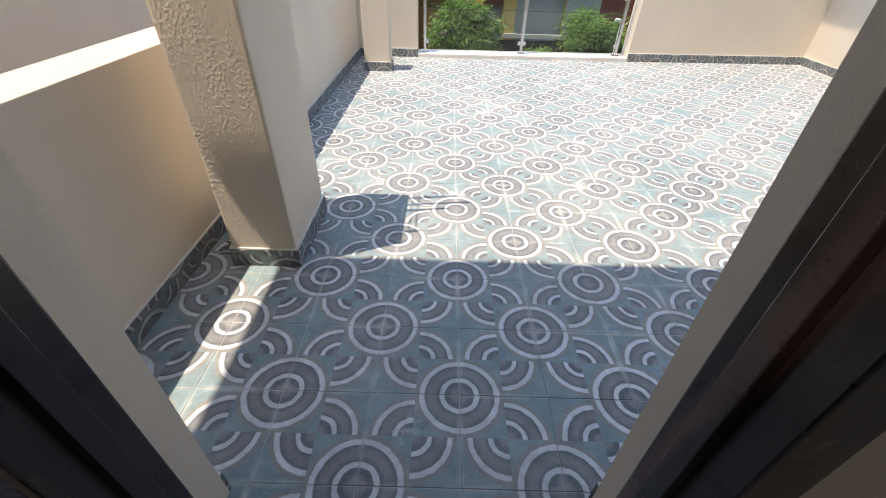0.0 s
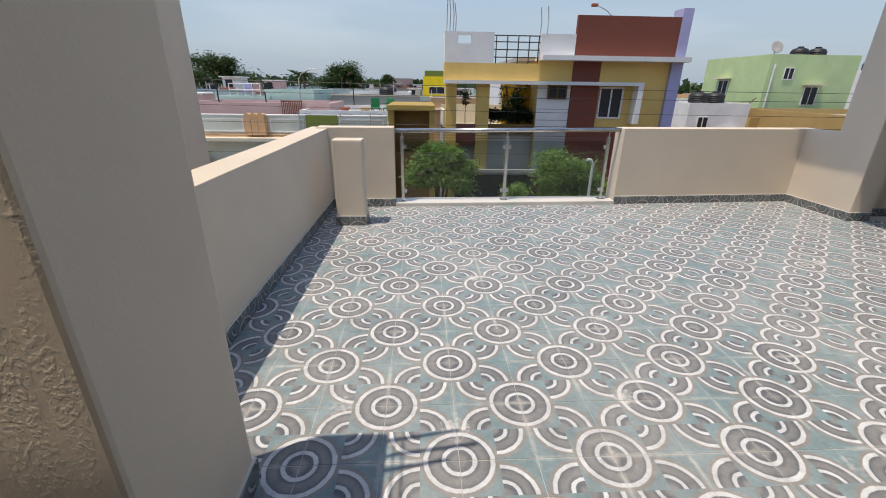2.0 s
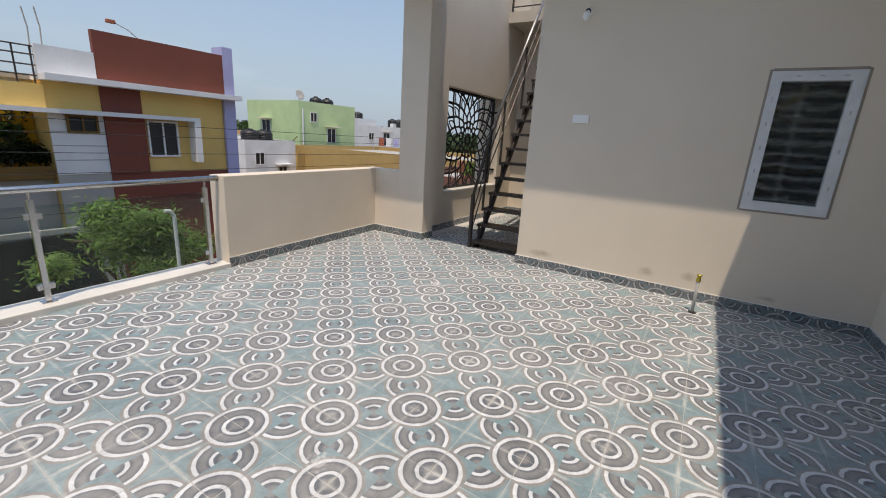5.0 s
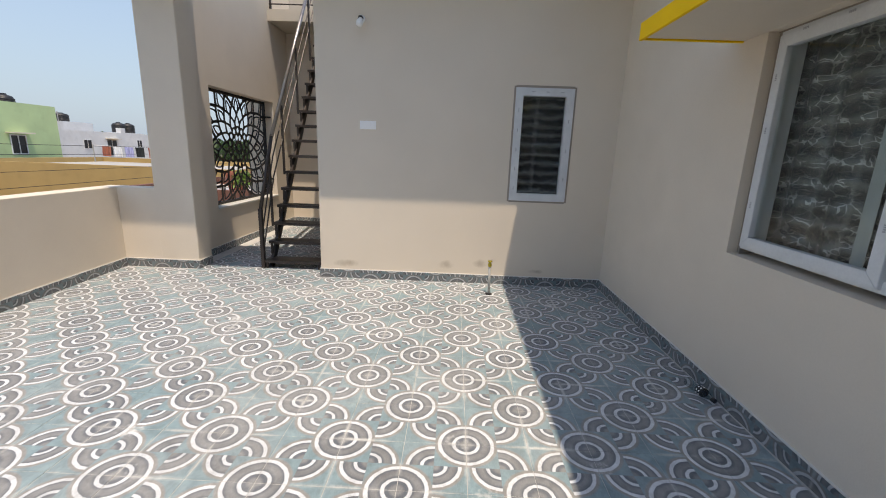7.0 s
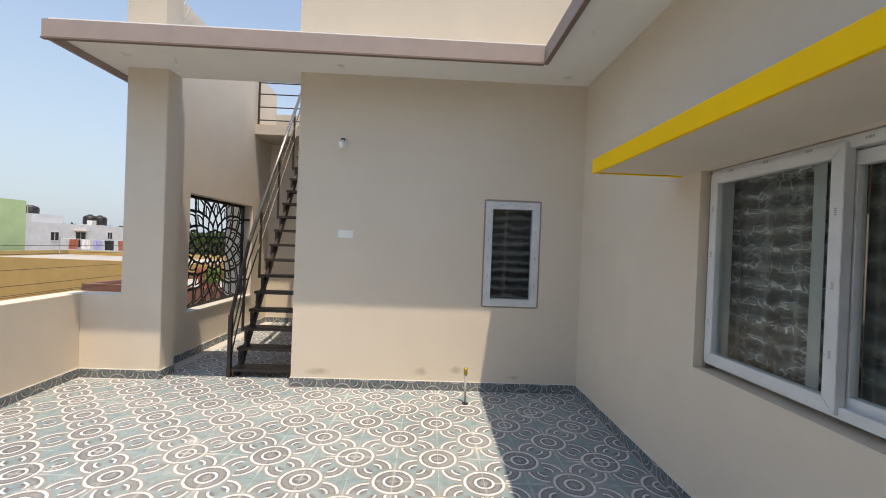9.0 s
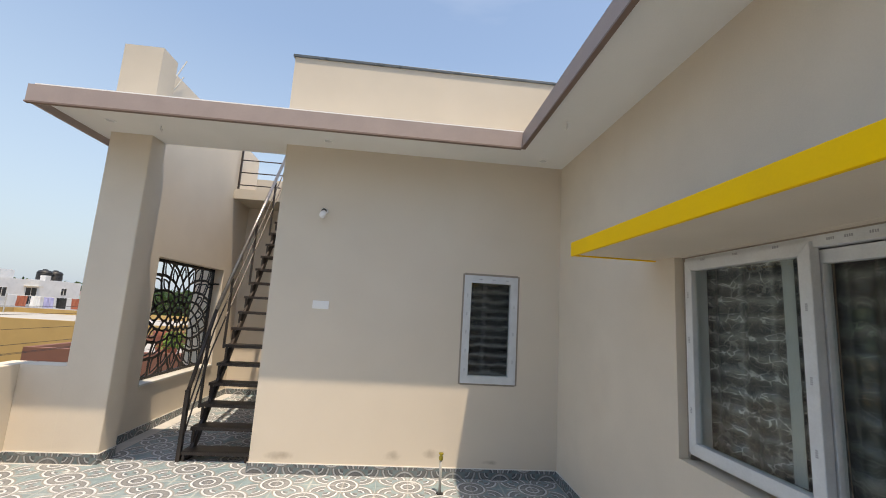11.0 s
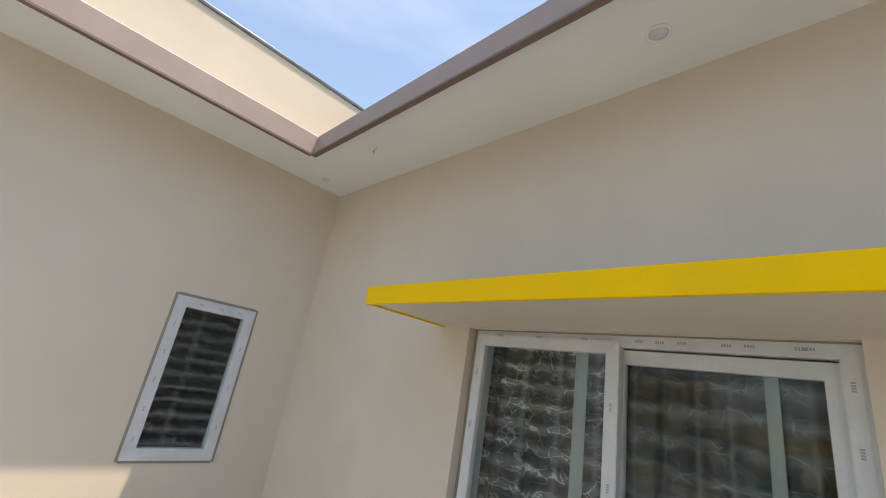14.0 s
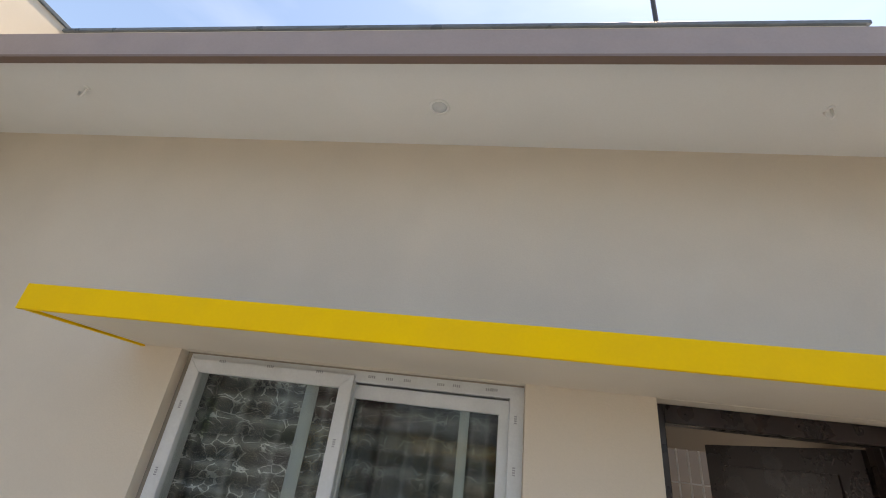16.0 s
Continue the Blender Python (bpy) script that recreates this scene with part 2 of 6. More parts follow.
M_WORN = mat("worn_steel_rail", (0.33, 0.3, 0.28), 0.32, 0.85, vary=0.25, scale=14, bump=0.06)
M_IRON = mat("brown_metal_paint", (0.05, 0.039, 0.034), 0.4, 0.3, vary=0.2, scale=12, bump=0.08)
M_JALI = mat("black_powder_coat", (0.018, 0.015, 0.014), 0.5, 0.3, vary=0.2, bump=0.05)
M_UPVC = mat("white_upvc", (0.64, 0.66, 0.67), 0.4, vary=0.1, scale=9, bump=0.05, stain=0.3, tone=(0.45, 0.46, 0.46))
M_SILICON = mat("grey_sealant", (0.3, 0.255, 0.21), 0.8, bump=0.2)
M_FILM = mat("grey_film_print", (0.33, 0.34, 0.36), 0.5, vary=0.1, bump=0.0)
M_ROOM = mat("room_paint", (0.36, 0.31, 0.26), 0.8, vary=0.06, scale=2.0, bump=0.15)
M_DOOR = mat("dark_brown_enamel", (0.022, 0.013, 0.013), 0.28, vary=0.2, scale=8, bump=0.06)
M_PLASTIC = mat("white_plastic", (0.87, 0.87, 0.86), 0.35, vary=0.02, bump=0.0)
M_BRASS = mat("brass", (0.5, 0.4, 0.06), 0.35, 0.8, bump=0.05)
M_PVC = mat("grey_pvc", (0.4, 0.4, 0.38), 0.5, bump=0.05)
M_COPING = mat("dark_granite", (0.085, 0.1, 0.11), 0.3, vary=0.3, fine=200, bump=0.03)
M_BLACK = mat("black_plastic", (0.02, 0.02, 0.022), 0.5, bump=0.1)
M_DUST = mat("damp_stain", (0.33, 0.27, 0.2), 0.85, bump=0.2)


def glass(name, tint=(0.9, 0.95, 0.93), rough=0.0, gloss=0.03):
    m, n, l, p = nodes_of(name)
    n.remove(p)
    out = n["Material Output"]
    tr, gl, mx2, fr = n.new("ShaderNodeBsdfTransparent"), n.new("ShaderNodeBsdfGlossy"), n.new("ShaderNodeMixShader"), n.new("ShaderNodeLayerWeight")
    tr.inputs["Color"].default_value = (*tint, 1)
    gl.inputs["Roughness"].default_value = rough
    f5 = math_node(n, l, "POWER", fr.outputs["Facing"], 4.0)
    l.new(math_node(n, l, "ADD", math_node(n, l, "MULTIPLY", f5, 0.6), gloss), mx2.inputs[0])
    l.new(tr.outputs[0], mx2.inputs[1])
    l.new(gl.outputs[0], mx2.inputs[2])
    l.new(mx2.outputs[0], out.inputs["Surface"])
    return m


M_GLASS = glass("clear_glass", (0.8, 0.86, 0.84))
M_WINGLASS = glass("window_glass", (0.92, 0.95, 0.94), 0.02, 0.022)


def curtain_mat(name, low, high, line, size, ridge, axis, strand, veins):
    """Gathered satin: level ridges every ridge metres, their light and shade put into the colour, pale upright strands,
    broken silver leaf veins.
    """
    m, n, l, p = nodes_of(name)
    geo = n.new("ShaderNodeNewGeometry")
    M = lambda op, u, v=None, c=False: math_node(n, l, op, u, v, c)
    sep = n.new("ShaderNodeSeparateXYZ")
    l.new(geo.outputs["Position"], sep.inputs[0])
    w = n.new("ShaderNodeTexNoise")
    w.inputs["Scale"].default_value, w.inputs["Detail"].default_value = 7.0, 3.0
    l.new(geo.outputs["Position"], w.inputs["Vector"])
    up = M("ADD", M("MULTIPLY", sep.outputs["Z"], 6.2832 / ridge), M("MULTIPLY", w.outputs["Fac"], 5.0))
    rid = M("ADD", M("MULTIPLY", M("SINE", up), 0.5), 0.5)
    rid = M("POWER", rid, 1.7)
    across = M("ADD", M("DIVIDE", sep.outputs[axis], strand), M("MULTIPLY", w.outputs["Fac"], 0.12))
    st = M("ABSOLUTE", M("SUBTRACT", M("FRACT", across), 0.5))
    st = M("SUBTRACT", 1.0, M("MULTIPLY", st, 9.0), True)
    # fold shading in the body colour: ridge crests towards high, hollows towards low
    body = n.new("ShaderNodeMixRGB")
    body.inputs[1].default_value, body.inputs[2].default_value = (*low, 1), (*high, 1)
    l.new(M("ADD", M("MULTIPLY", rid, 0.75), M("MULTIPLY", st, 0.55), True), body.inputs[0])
    # leaf veins, drawn out sideways and broken
    mp = n.new("ShaderNodeMapping")
    mp.inputs["Scale"].default_value = (0.75, 0.75, 1.7)
    l.new(geo.outputs["Position"], mp.inputs["Vector"])
    ad = n.new("ShaderNodeMixRGB")
    ad.blend_type = "ADD"
    ad.inputs[0].default_value = 0.16
    l.new(mp.outputs["Vector"], ad.inputs[1])
    l.new(w.outputs["Color"], ad.inputs[2])
    vo = n.new("ShaderNodeTexVoronoi")
    vo.feature = "DISTANCE_TO_EDGE"
    vo.inputs["Scale"].default_value = size
    l.new(ad.outputs["Color"], vo.inputs["Vector"])
    brk = n.new("ShaderNodeTexNoise")
    brk.inputs["Scale"].default_value = 19.0
    l.new(geo.outputs["Position"], brk.inputs["Vector"])
    edge = M("LESS_THAN", vo.outputs["Distance"], M("SUBTRACT", M("MULTIPLY", brk.outputs["Fac"], 0.22), 0.082))
    mixv = n.new("ShaderNodeMixRGB")
    mixv.inputs[2].default_value = (*line, 1)
    l.new(M("MULTIPLY", M("MULTIPLY", edge, veins), M("ADD", M("MULTIPLY", rid, 0.7), 0.25)), mixv.inputs[0])
    l.new(body.outputs["Color"], mixv.inputs[1])
    l.new(mixv.outputs["Color"], p.inputs["Base Color"])
    p.inputs["Roughness"].default_value, p.inputs["Metallic"].default_value = 0.36, 0.25
    bp = n.new("ShaderNodeBump")
    bp.inputs["Strength"].default_value, bp.inputs["Distance"].default_value = 0.7, 0.02
    l.new(rid, bp.inputs["Height"])
    l.new(bp.outputs["Normal"], p.inputs["Normal"])
    return m


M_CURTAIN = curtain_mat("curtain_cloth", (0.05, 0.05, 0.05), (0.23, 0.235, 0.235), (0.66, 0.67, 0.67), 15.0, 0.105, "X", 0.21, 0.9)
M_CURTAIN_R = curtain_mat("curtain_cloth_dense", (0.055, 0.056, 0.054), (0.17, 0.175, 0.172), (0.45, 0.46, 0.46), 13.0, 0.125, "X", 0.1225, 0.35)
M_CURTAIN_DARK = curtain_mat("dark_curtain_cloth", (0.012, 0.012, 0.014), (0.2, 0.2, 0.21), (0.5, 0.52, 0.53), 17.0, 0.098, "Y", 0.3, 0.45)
# paler satin, the shine of a bright curtain fold put into the colour
M_FOLD_SHINE = mat("satin_fold_shine", (0.4, 0.425, 0.42), 0.35, vary=0.12, scale=14, bump=0.1)


def stained_wall():
    """The beige paint with brown damp marks low down in two places."""
    m, n, l, p = nodes_of("beige_paint_damp")
    geo = n.new("ShaderNodeNewGeometry")
    sep = n.new("ShaderNodeSeparateXYZ")
    l.new(geo.outputs["Position"], sep.inputs[0])
    a, b = n.new("ShaderNodeTexNoise"), n.new("ShaderNodeTexNoise")
    a.inputs["Scale"].default_value, a.inputs["Detail"].default_value = 7.0, 8.0
    b.inputs["Scale"].default_value, b.inputs["Detail"].default_value = 1.8, 5.0
    l.new(geo.outputs["Position"], a.inputs["Vector"])
    l.new(geo.outputs["Position"], b.inputs["Vector"])
    M = lambda op, u, v=None, c=False: math_node(n, l, op, u, v, c)
    spots = None
    for cy, cz, ry, rz in ((3.68, 0.17, 0.2, 0.05), (2.5, 0.2, 0.18, 0.07), (2.15, 0.22, 0.12, 0.08), (1.5, 0.16, 0.12, 0.03)):
        dy = M("DIVIDE", M("SUBTRACT", sep.outputs["Y"], cy), ry)
        dz = M("DIVIDE", M("SUBTRACT", sep.outputs["Z"], cz), rz)
        d = M("SUBTRACT", 1.0, M("SQRT", M("ADD", M("MULTIPLY", dy, dy), M("MULTIPLY", dz, dz))))
        d = M("MAXIMUM", d, 0.0)
        spots = d if spots is None else M("MAXIMUM", spots, d)
    f = M("MULTIPLY", M("MULTIPLY", M("SUBTRACT", M("ADD", M("MULTIPLY", spots, 0.8), M("MULTIPLY", a.outputs["Fac"], 2.4)), 1.42), M("MULTIPLY", spots, 3.0, True), True), 0.6)
    base = n.new("ShaderNodeMixRGB")
    base.inputs[1].default_value, base.inputs[2].default_value = (*[c * 0.95 for c in BEIGE], 1), (*[min(1, c * 1.05) for c in BEIGE], 1)
    l.new(b.outputs["Fac"], base.inputs[0])
    k = n.new("ShaderNodeMixRGB")
    k.inputs[2].default_value = (0.27, 0.2, 0.13, 1)
    l.new(f, k.inputs[0])
    l.new(base.outputs["Color"], k.inputs[1])
    l.new(k.outputs["Color"], p.inputs["Base Color"])
    p.inputs["Roughness"].default_value = 0.75
    fine = n.new("ShaderNodeTexNoise")
    fine.inputs["Scale"].default_value = 130.0
    l.new(geo.outputs["Position"], fine.inputs["Vector"])
    bp = n.new("ShaderNodeBump")
    bp.inputs["Strength"].default_value, bp.inputs["Distance"].default_value = 0.12, 0.01
    l.new(fine.outputs["Fac"], bp.inputs["Height"])
    l.new(bp.outputs["Normal"], p.inputs["Normal"])
    return m


M_WALL_DAMP = stained_wall()


# ---- building blocks ----
def link(name, bm, material, parent=None, smooth=False):
    me = bpy.data.meshes.new(name)
    bmesh.ops.recalc_face_normals(bm, faces=bm.faces)
    bm.to_mesh(me)
    bm.free()
    for mm in (material if isinstance(material, (list, tuple)) else [material]):
        me.materials.append(mm)
    if smooth:
        for f in me.polygons:
            f.use_smooth = True
    ob = new(name, me)
    if parent:
        ob.parent = parent
    return ob


def part(name, bm, material, parent, label="", smooth=False):
    return tagged(link(name, bm, material, parent, smooth), label)


def thing(name, label, category, group="", at=(0, 0, 0)):
    ob = new(name)
    ob.empty_display_size = 0.1
    ob.location = at
    return tagged(ob, label, category, group)


def structure(name, bm, material, label="", category=""):
    return tagged(link(name, bm, material), label, category, "", "structure")


def box(bm, x0, x1, y0, y1, z0, z1, bevel=0.0, seg=2):
    r = bmesh.ops.create_cube(bm, size=1.0, matrix=Matrix.LocRotScale(((x0 + x1) / 2, (y0 + y1) / 2, (z0 + z1) / 2), None, (x1 - x0, y1 - y0, z1 - z0)))
    if bevel:
        ed = list({e for v in r["verts"] for e in v.link_edges})
        bmesh.ops.bevel(bm, geom=ed, offset=bevel, segments=seg, affect="EDGES", profile=0.6)
    return bm


def B(*a, **k):
    return box(bmesh.new(), *a, **k)


def prism(bm, pts, z0, z1, bevel=0.0):
    """Upright block over the plan polygon pts."""
    lo = [bm.verts.new((x, y, z0)) for x, y in pts]
    hi = [bm.verts.new((x, y, z1)) for x, y in pts]
    bm.faces.new(lo), bm.faces.new(hi)
    n = len(pts)
    for i in range(n):
        bm.faces.new((lo[i], lo[(i + 1) % n], hi[(i + 1) % n], hi[i]))
    if bevel:
        bmesh.ops.bevel(bm, geom=list({e for v in lo + hi for e in v.link_edges}), offset=bevel, segments=2, affect="EDGES", profile=0.6)
    return bm


def run(p, q, thick):
    """Plan polygon of a wall whose inner face runs from p to q, thick to its left."""
    d = (Vector(q) - Vector(p)).normalized()
    nrm = Vector((-d.y, d.x)) * thick
    return [tuple(p), tuple(q), (q[0] + nrm.x, q[1] + nrm.y), (p[0] + nrm.x, p[1] + nrm.y)]


def tube(bm, pts, r, sides=10, closed=False):
    """A round bar swept along pts."""
    pts = [Vector(p) for p in pts]
    rings = []
    n = len(pts)
    for i, p in enumerate(pts):
        a = pts[i - 1] if i > 0 or closed else pts[i]
        b = pts[(i + 1) % n] if i < n - 1 or closed else pts[i]
        d = (b - a).normalized()
        up = Vector((0, 0, 1)) if abs(d.z) < 0.95 else Vector((1, 0, 0))
        s = d.cross(up).normalized()
        t = s.cross(d)
        rings.append([bm.verts.new(p + r * (math.cos(2 * math.pi * k / sides) * s + math.sin(2 * math.pi * k / sides) * t)) for k in range(sides)])
    for i in range(n if closed else n - 1):
        a, b = rings[i], rings[(i + 1) % n]
        for k in range(sides):
            bm.faces.new((a[k], a[(k + 1) % sides], b[(k + 1) % sides], b[k]))
    if not closed:
        bm.faces.new(rings[0][::-1]), bm.faces.new(rings[-1])
    return bm


def T(pts, r, sides=10, closed=False):
    return tube(bmesh.new(), pts, r, sides, closed)


def lathe(profile, sides=24, m=None):
    """A turned body: profile of (radius, height)."""
    bm = bmesh.new()
    rings = [[bm.verts.new((r * math.cos(2 * math.pi * k / sides), r * math.sin(2 * math.pi * k / sides), z)) for k in range(sides)] for r, z in profile]
    for a, b in zip(rings, rings[1:]):
        for k in range(sides):
            bm.faces.new((a[k], a[(k + 1) % sides], b[(k + 1) % sides], b[k]))
    bm.faces.new(rings[0][::-1]), bm.faces.new(rings[-1])
    if m is not None:
        bm.transform(m)
    return bm


def pierced(axis, c0, c1, u0, u1, z0, z1, holes):
    """A wall slab (thickness c0..c1 along axis) with rectangular holes (ua, ub, za, zb) through it."""
    us = sorted({u0, u1, *[h[0] for h in holes], *[h[1] for h in holes]})
    zs = sorted({z0, z1, *[h[2] for h in holes], *[h[3] for h in holes]})
    solid = {}
    for i in range(len(us) - 1):
        for j in range(len(zs) - 1):
            cu, cz = (us[i] + us[i + 1]) / 2, (zs[j] + zs[j + 1]) / 2
            solid[i, j] = not any(h[0] < cu < h[1] and h[2] < cz < h[3] for h in holes)
    bm = bmesh.new()
    cache = {}

    def vert(i, j, c):
        key = (i, j, c)
        if key not in cache:
            q = (us[i], c, zs[j]) if axis == "y" else (c, us[i], zs[j])
            cache[key] = bm.verts.new(q)
        return cache[key]

    for (i, j), s in solid.items():
        if not s:
            continue
        for c in (c0, c1):
            bm.faces.new((vert(i, j, c), vert(i + 1, j, c), vert(i + 1, j + 1, c), vert(i, j + 1, c)))
        for (di, dj), (a, b) in {(-1, 0): ((i, j), (i, j + 1)), (1, 0): ((i + 1, j), (i + 1, j + 1)), (0, -1): ((i, j), (i + 1, j)), (0, 1): ((i, j + 1), (i + 1, j + 1))}.items():
            if not solid.get((i + di, j + dj), False):
                bm.faces.new((vert(*a, c0), vert(*b, c0), vert(*b, c1), vert(*a, c1)))
    return bm


# ---- the terrace shell ----
WX, HY, BX, BN = -0.93, 0.79, 4.93, 3.97      # west parapet, house wall, east room's wall, its north end
NW, GL, GR, NE = (-0.87, 6.06), (-0.13, 6.09), (2.63, 6.2), (5.04, 6.34)
PTOP, SOF = 0.93, 3.455
JY = 5.65      # face of the wall with the cut-out screen
bm = prism(bmesh.new(), [(-1.2, 0.3), (8.7, 0.3), (8.7, 6.6), (-1.2, 6.45)], -0.35, -0.0022)
structure("floor", bm, M_GROUT, "grey grout bed of the tiled terrace", "floor")
structure("wall_west", prism(bmesh.new(), run((WX, HY), (-0.878, 6.3), 0.23), -0.35, PTOP - 0.017, 0.006), M_WALL, "beige painted terrace parapet", "parapet wall")
structure("wall_north_left", prism(bmesh.new(), run((-1.0, 6.055), GL, 0.22), -0.35, PTOP - 0.002, 0.006), M_WALL, "beige painted terrace parapet beside the glass railing", "parapet wall")
structure("wall_north_right", prism(bmesh.new(), run(GR, (5.26, 6.353), 0.22), -0.35, PTOP, 0.006), M_WALL, "beige painted terrace parapet", "parapet wall")
structure("wall_return", prism(bmesh.new(), [(5.04, 6.338), (5.27, 6.338), (5.27, 5.9005), (5.04, 5.9005)], -0.35, PTOP - 0.003), M_WALL, "beige painted parapet return beside the pillar", "parapet wall")
structure("pillar_east", prism(bmesh.new(), [(5.04, 5.468), (5.048, 5.46), (5.3, 5.46), (5.3, 5.9), (5.04, 5.9)], -0.35, SOF), M_WALL, "beige painted square pillar under the roof edge", "pillar")
structure("wall_house", pierced("y", 0.56, HY, -0.95, BX, -0.35, SOF, [(-0.34, 0.705, -0.002, 2.145), (1.245, 2.905, 0.9, 2.145)]), M_WALL, "beige painted house wall with window and doorway", "wall")
structure("wall_east_room", pierced("x", BX, BX + 0.22, HY - 0.2, BN, -0.35, SOF, [(1.262, 1.893, 0.948, 2.142)]), M_WALL_DAMP, "beige painted wall of the stair room", "wall")
structure("wall_room_north", B(BX + 0.22, 8.7, BN - 0.2, BN, -0.35, SOF), M_WALL, "beige painted wall beside the metal stair", "wall")
structure("wall_jali", pierced("y", JY, JY + 0.22, 5.301, 8.72, -0.35, 4.5, [(5.868, 7.79, 0.585, 2.18)]), M_WALL, "beige wall with the cut-out screen opening", "wall")
structure("wall_passage_end", B(8.5, 8.72, BN, JY - 0.001, -0.35, SOF), M_WALL, "beige wall at the end of the stair passage", "wall")
# roof edge slab that overhangs house and room
EX, EY, EN, EW = 4.25, 1.46, 6.12, -1.5
bm = prism(bmesh.new(), [(EW, 0.3), (8.7, 0.3), (8.7, BN), (5.28, BN), (5.28, EN - 0.03), (EX + 0.03, EN - 0.03), (EX + 0.03, EY - 0.03), (EW, EY - 0.03)], SOF, SOF + 0.12)
structure("ceiling", bm, M_CEIL, "white painted underside of the overhanging roof slab", "ceiling")
FB, FT = 3.385, 3.55
for nm, pts in (("fascia_south", [(EW, EY - 0.03), (EX + 0.03, EY - 0.03), (EX, EY), (EW, EY)]),
                ("fascia_west", [(EX + 0.03, EY - 0.03), (EX + 0.03, EN), (EX, EN), (EX, EY)]),
                ("fascia_north", [(EX + 0.031, EN - 0.029), (5.6, EN - 0.029), (5.6, EN), (EX + 0.031, EN)])):
    structure(nm, prism(bmesh.new(), pts, FB, FT), M_FASCIA, "mauve painted fascia along the roof edge", "fascia")
# dark brown strips added below the fascia to darken its underside
for nm, a in (("fascia_lip_south", (EW, EX + 0.001, EY - 0.03, EY + 0.01)), ("fascia_lip_west", (EX - 0.01, EX + 0.03, EY + 0.011, EN))):
    structure(nm, B(*a, FB - 0.016, FB - 0.0005), M_FASCIA_D, "dark strip covering the underside of the fascia", "trim")
# parapets of the roof above
structure("roof_parapet_east", B(BX + 0.02, BX + 0.17, 0.64, 4.0, SOF + 0.12, 4.53), M_CREAM, "cream painted roof parapet", "parapet wall")
structure("roof_parapet_south", B(-0.75, BX + 0.018, 0.62, HY, SOF + 0.12, 4.47), M_CREAM, "cream painted roof parapet", "parapet wall")
structure("coping_east", B(BX, BX + 0.19, 0.62, 4.02, 4.53, 4.56, 0.004), M_COPING, "dark granite coping on the roof parapet", "coping")
structure("coping_south", B(-0.77, BX - 0.002, 0.6, HY + 0.02, 4.47, 4.5, 0.004), M_COPING, "dark granite coping on the roof parapet", "coping")
structure("roof_pillar", B(5.0, 5.3, 5.48, 5.9, SOF + 0.001, 4.497), M_CREAM, "cream painted pillar above the roof edge", "pillar")
structure("roof_landing", B(7.75, 8.72, BN, JY - 0.001, SOF + 0.001, 3.63), M_CREAM, "cream concrete landing at the head of the stair", "landing")
structure("roof_far_wall", B(9.2, 9.4, 2.5, 7.0, SOF, 4.25), M_CREAM, "cream parapet behind the stair landing", "parapet wall")
# skirtings
def skirt(name, p, q, h=0.095, t=0.012):
    d = (Vector(q) - Vector(p)).normalized()
    nrm = Vector((d.y, -d.x)) * t
    pts = [tuple(p), tuple(q), (q[0] + nrm.x, q[1] + nrm.y), (p[0] + nrm.x, p[1] + nrm.y)]
    structure(name, prism(bmesh.new(), pts, -0.004, h), M_SKIRT_X if abs(d.x) > abs(d.y) else M_SKIRT_Y, "dark printed tile skirting", "skirting")
    top = [tuple(p), tuple(q), (q[0] + nrm.x * 0.9, q[1] + nrm.y * 0.9), (p[0] + nrm.x * 0.9, p[1] + nrm.y * 0.9)]
    structure(name + "_bead", prism(bmesh.new(), top, h, h + 0.007), M_MARBLE, "pale mortar bead on the skirting", "trim")

skirt("skirting_west", (WX, HY), (-0.88, 6.06))
skirt("skirting_north_left", (-0.865, 6.062), (-0.13, 6.09))
skirt("skirting_north_right", GR, (5.04, 6.338))
skirt("skirting_return", (5.04, 6.33), (5.041, 5.46))
skirt("skirting_pillar", (5.029, 5.46), (5.3, 5.461))
skirt("skirting_pillar_back", (5.3, 5.46), (5.301, JY))
skirt("skirting_jali", (5.312, JY), (8.5, JY + 0.001))
skirt("skirting_end", (8.5, JY - 0.02), (8.501, BN + 0.02))
skirt("skirting_room", (BX, BN + 0.012), (BX + 0.001, HY + 0.01))
skirt("skirting_room_north", (8.49, BN), (BX - 0.012, BN + 0.001))
skirt("skirting_house", (BX - 0.013, HY), (0.705, HY + 0.001))
skirt("skirting_house_left", (-0.34, HY), (WX + 0.013, HY + 0.001))

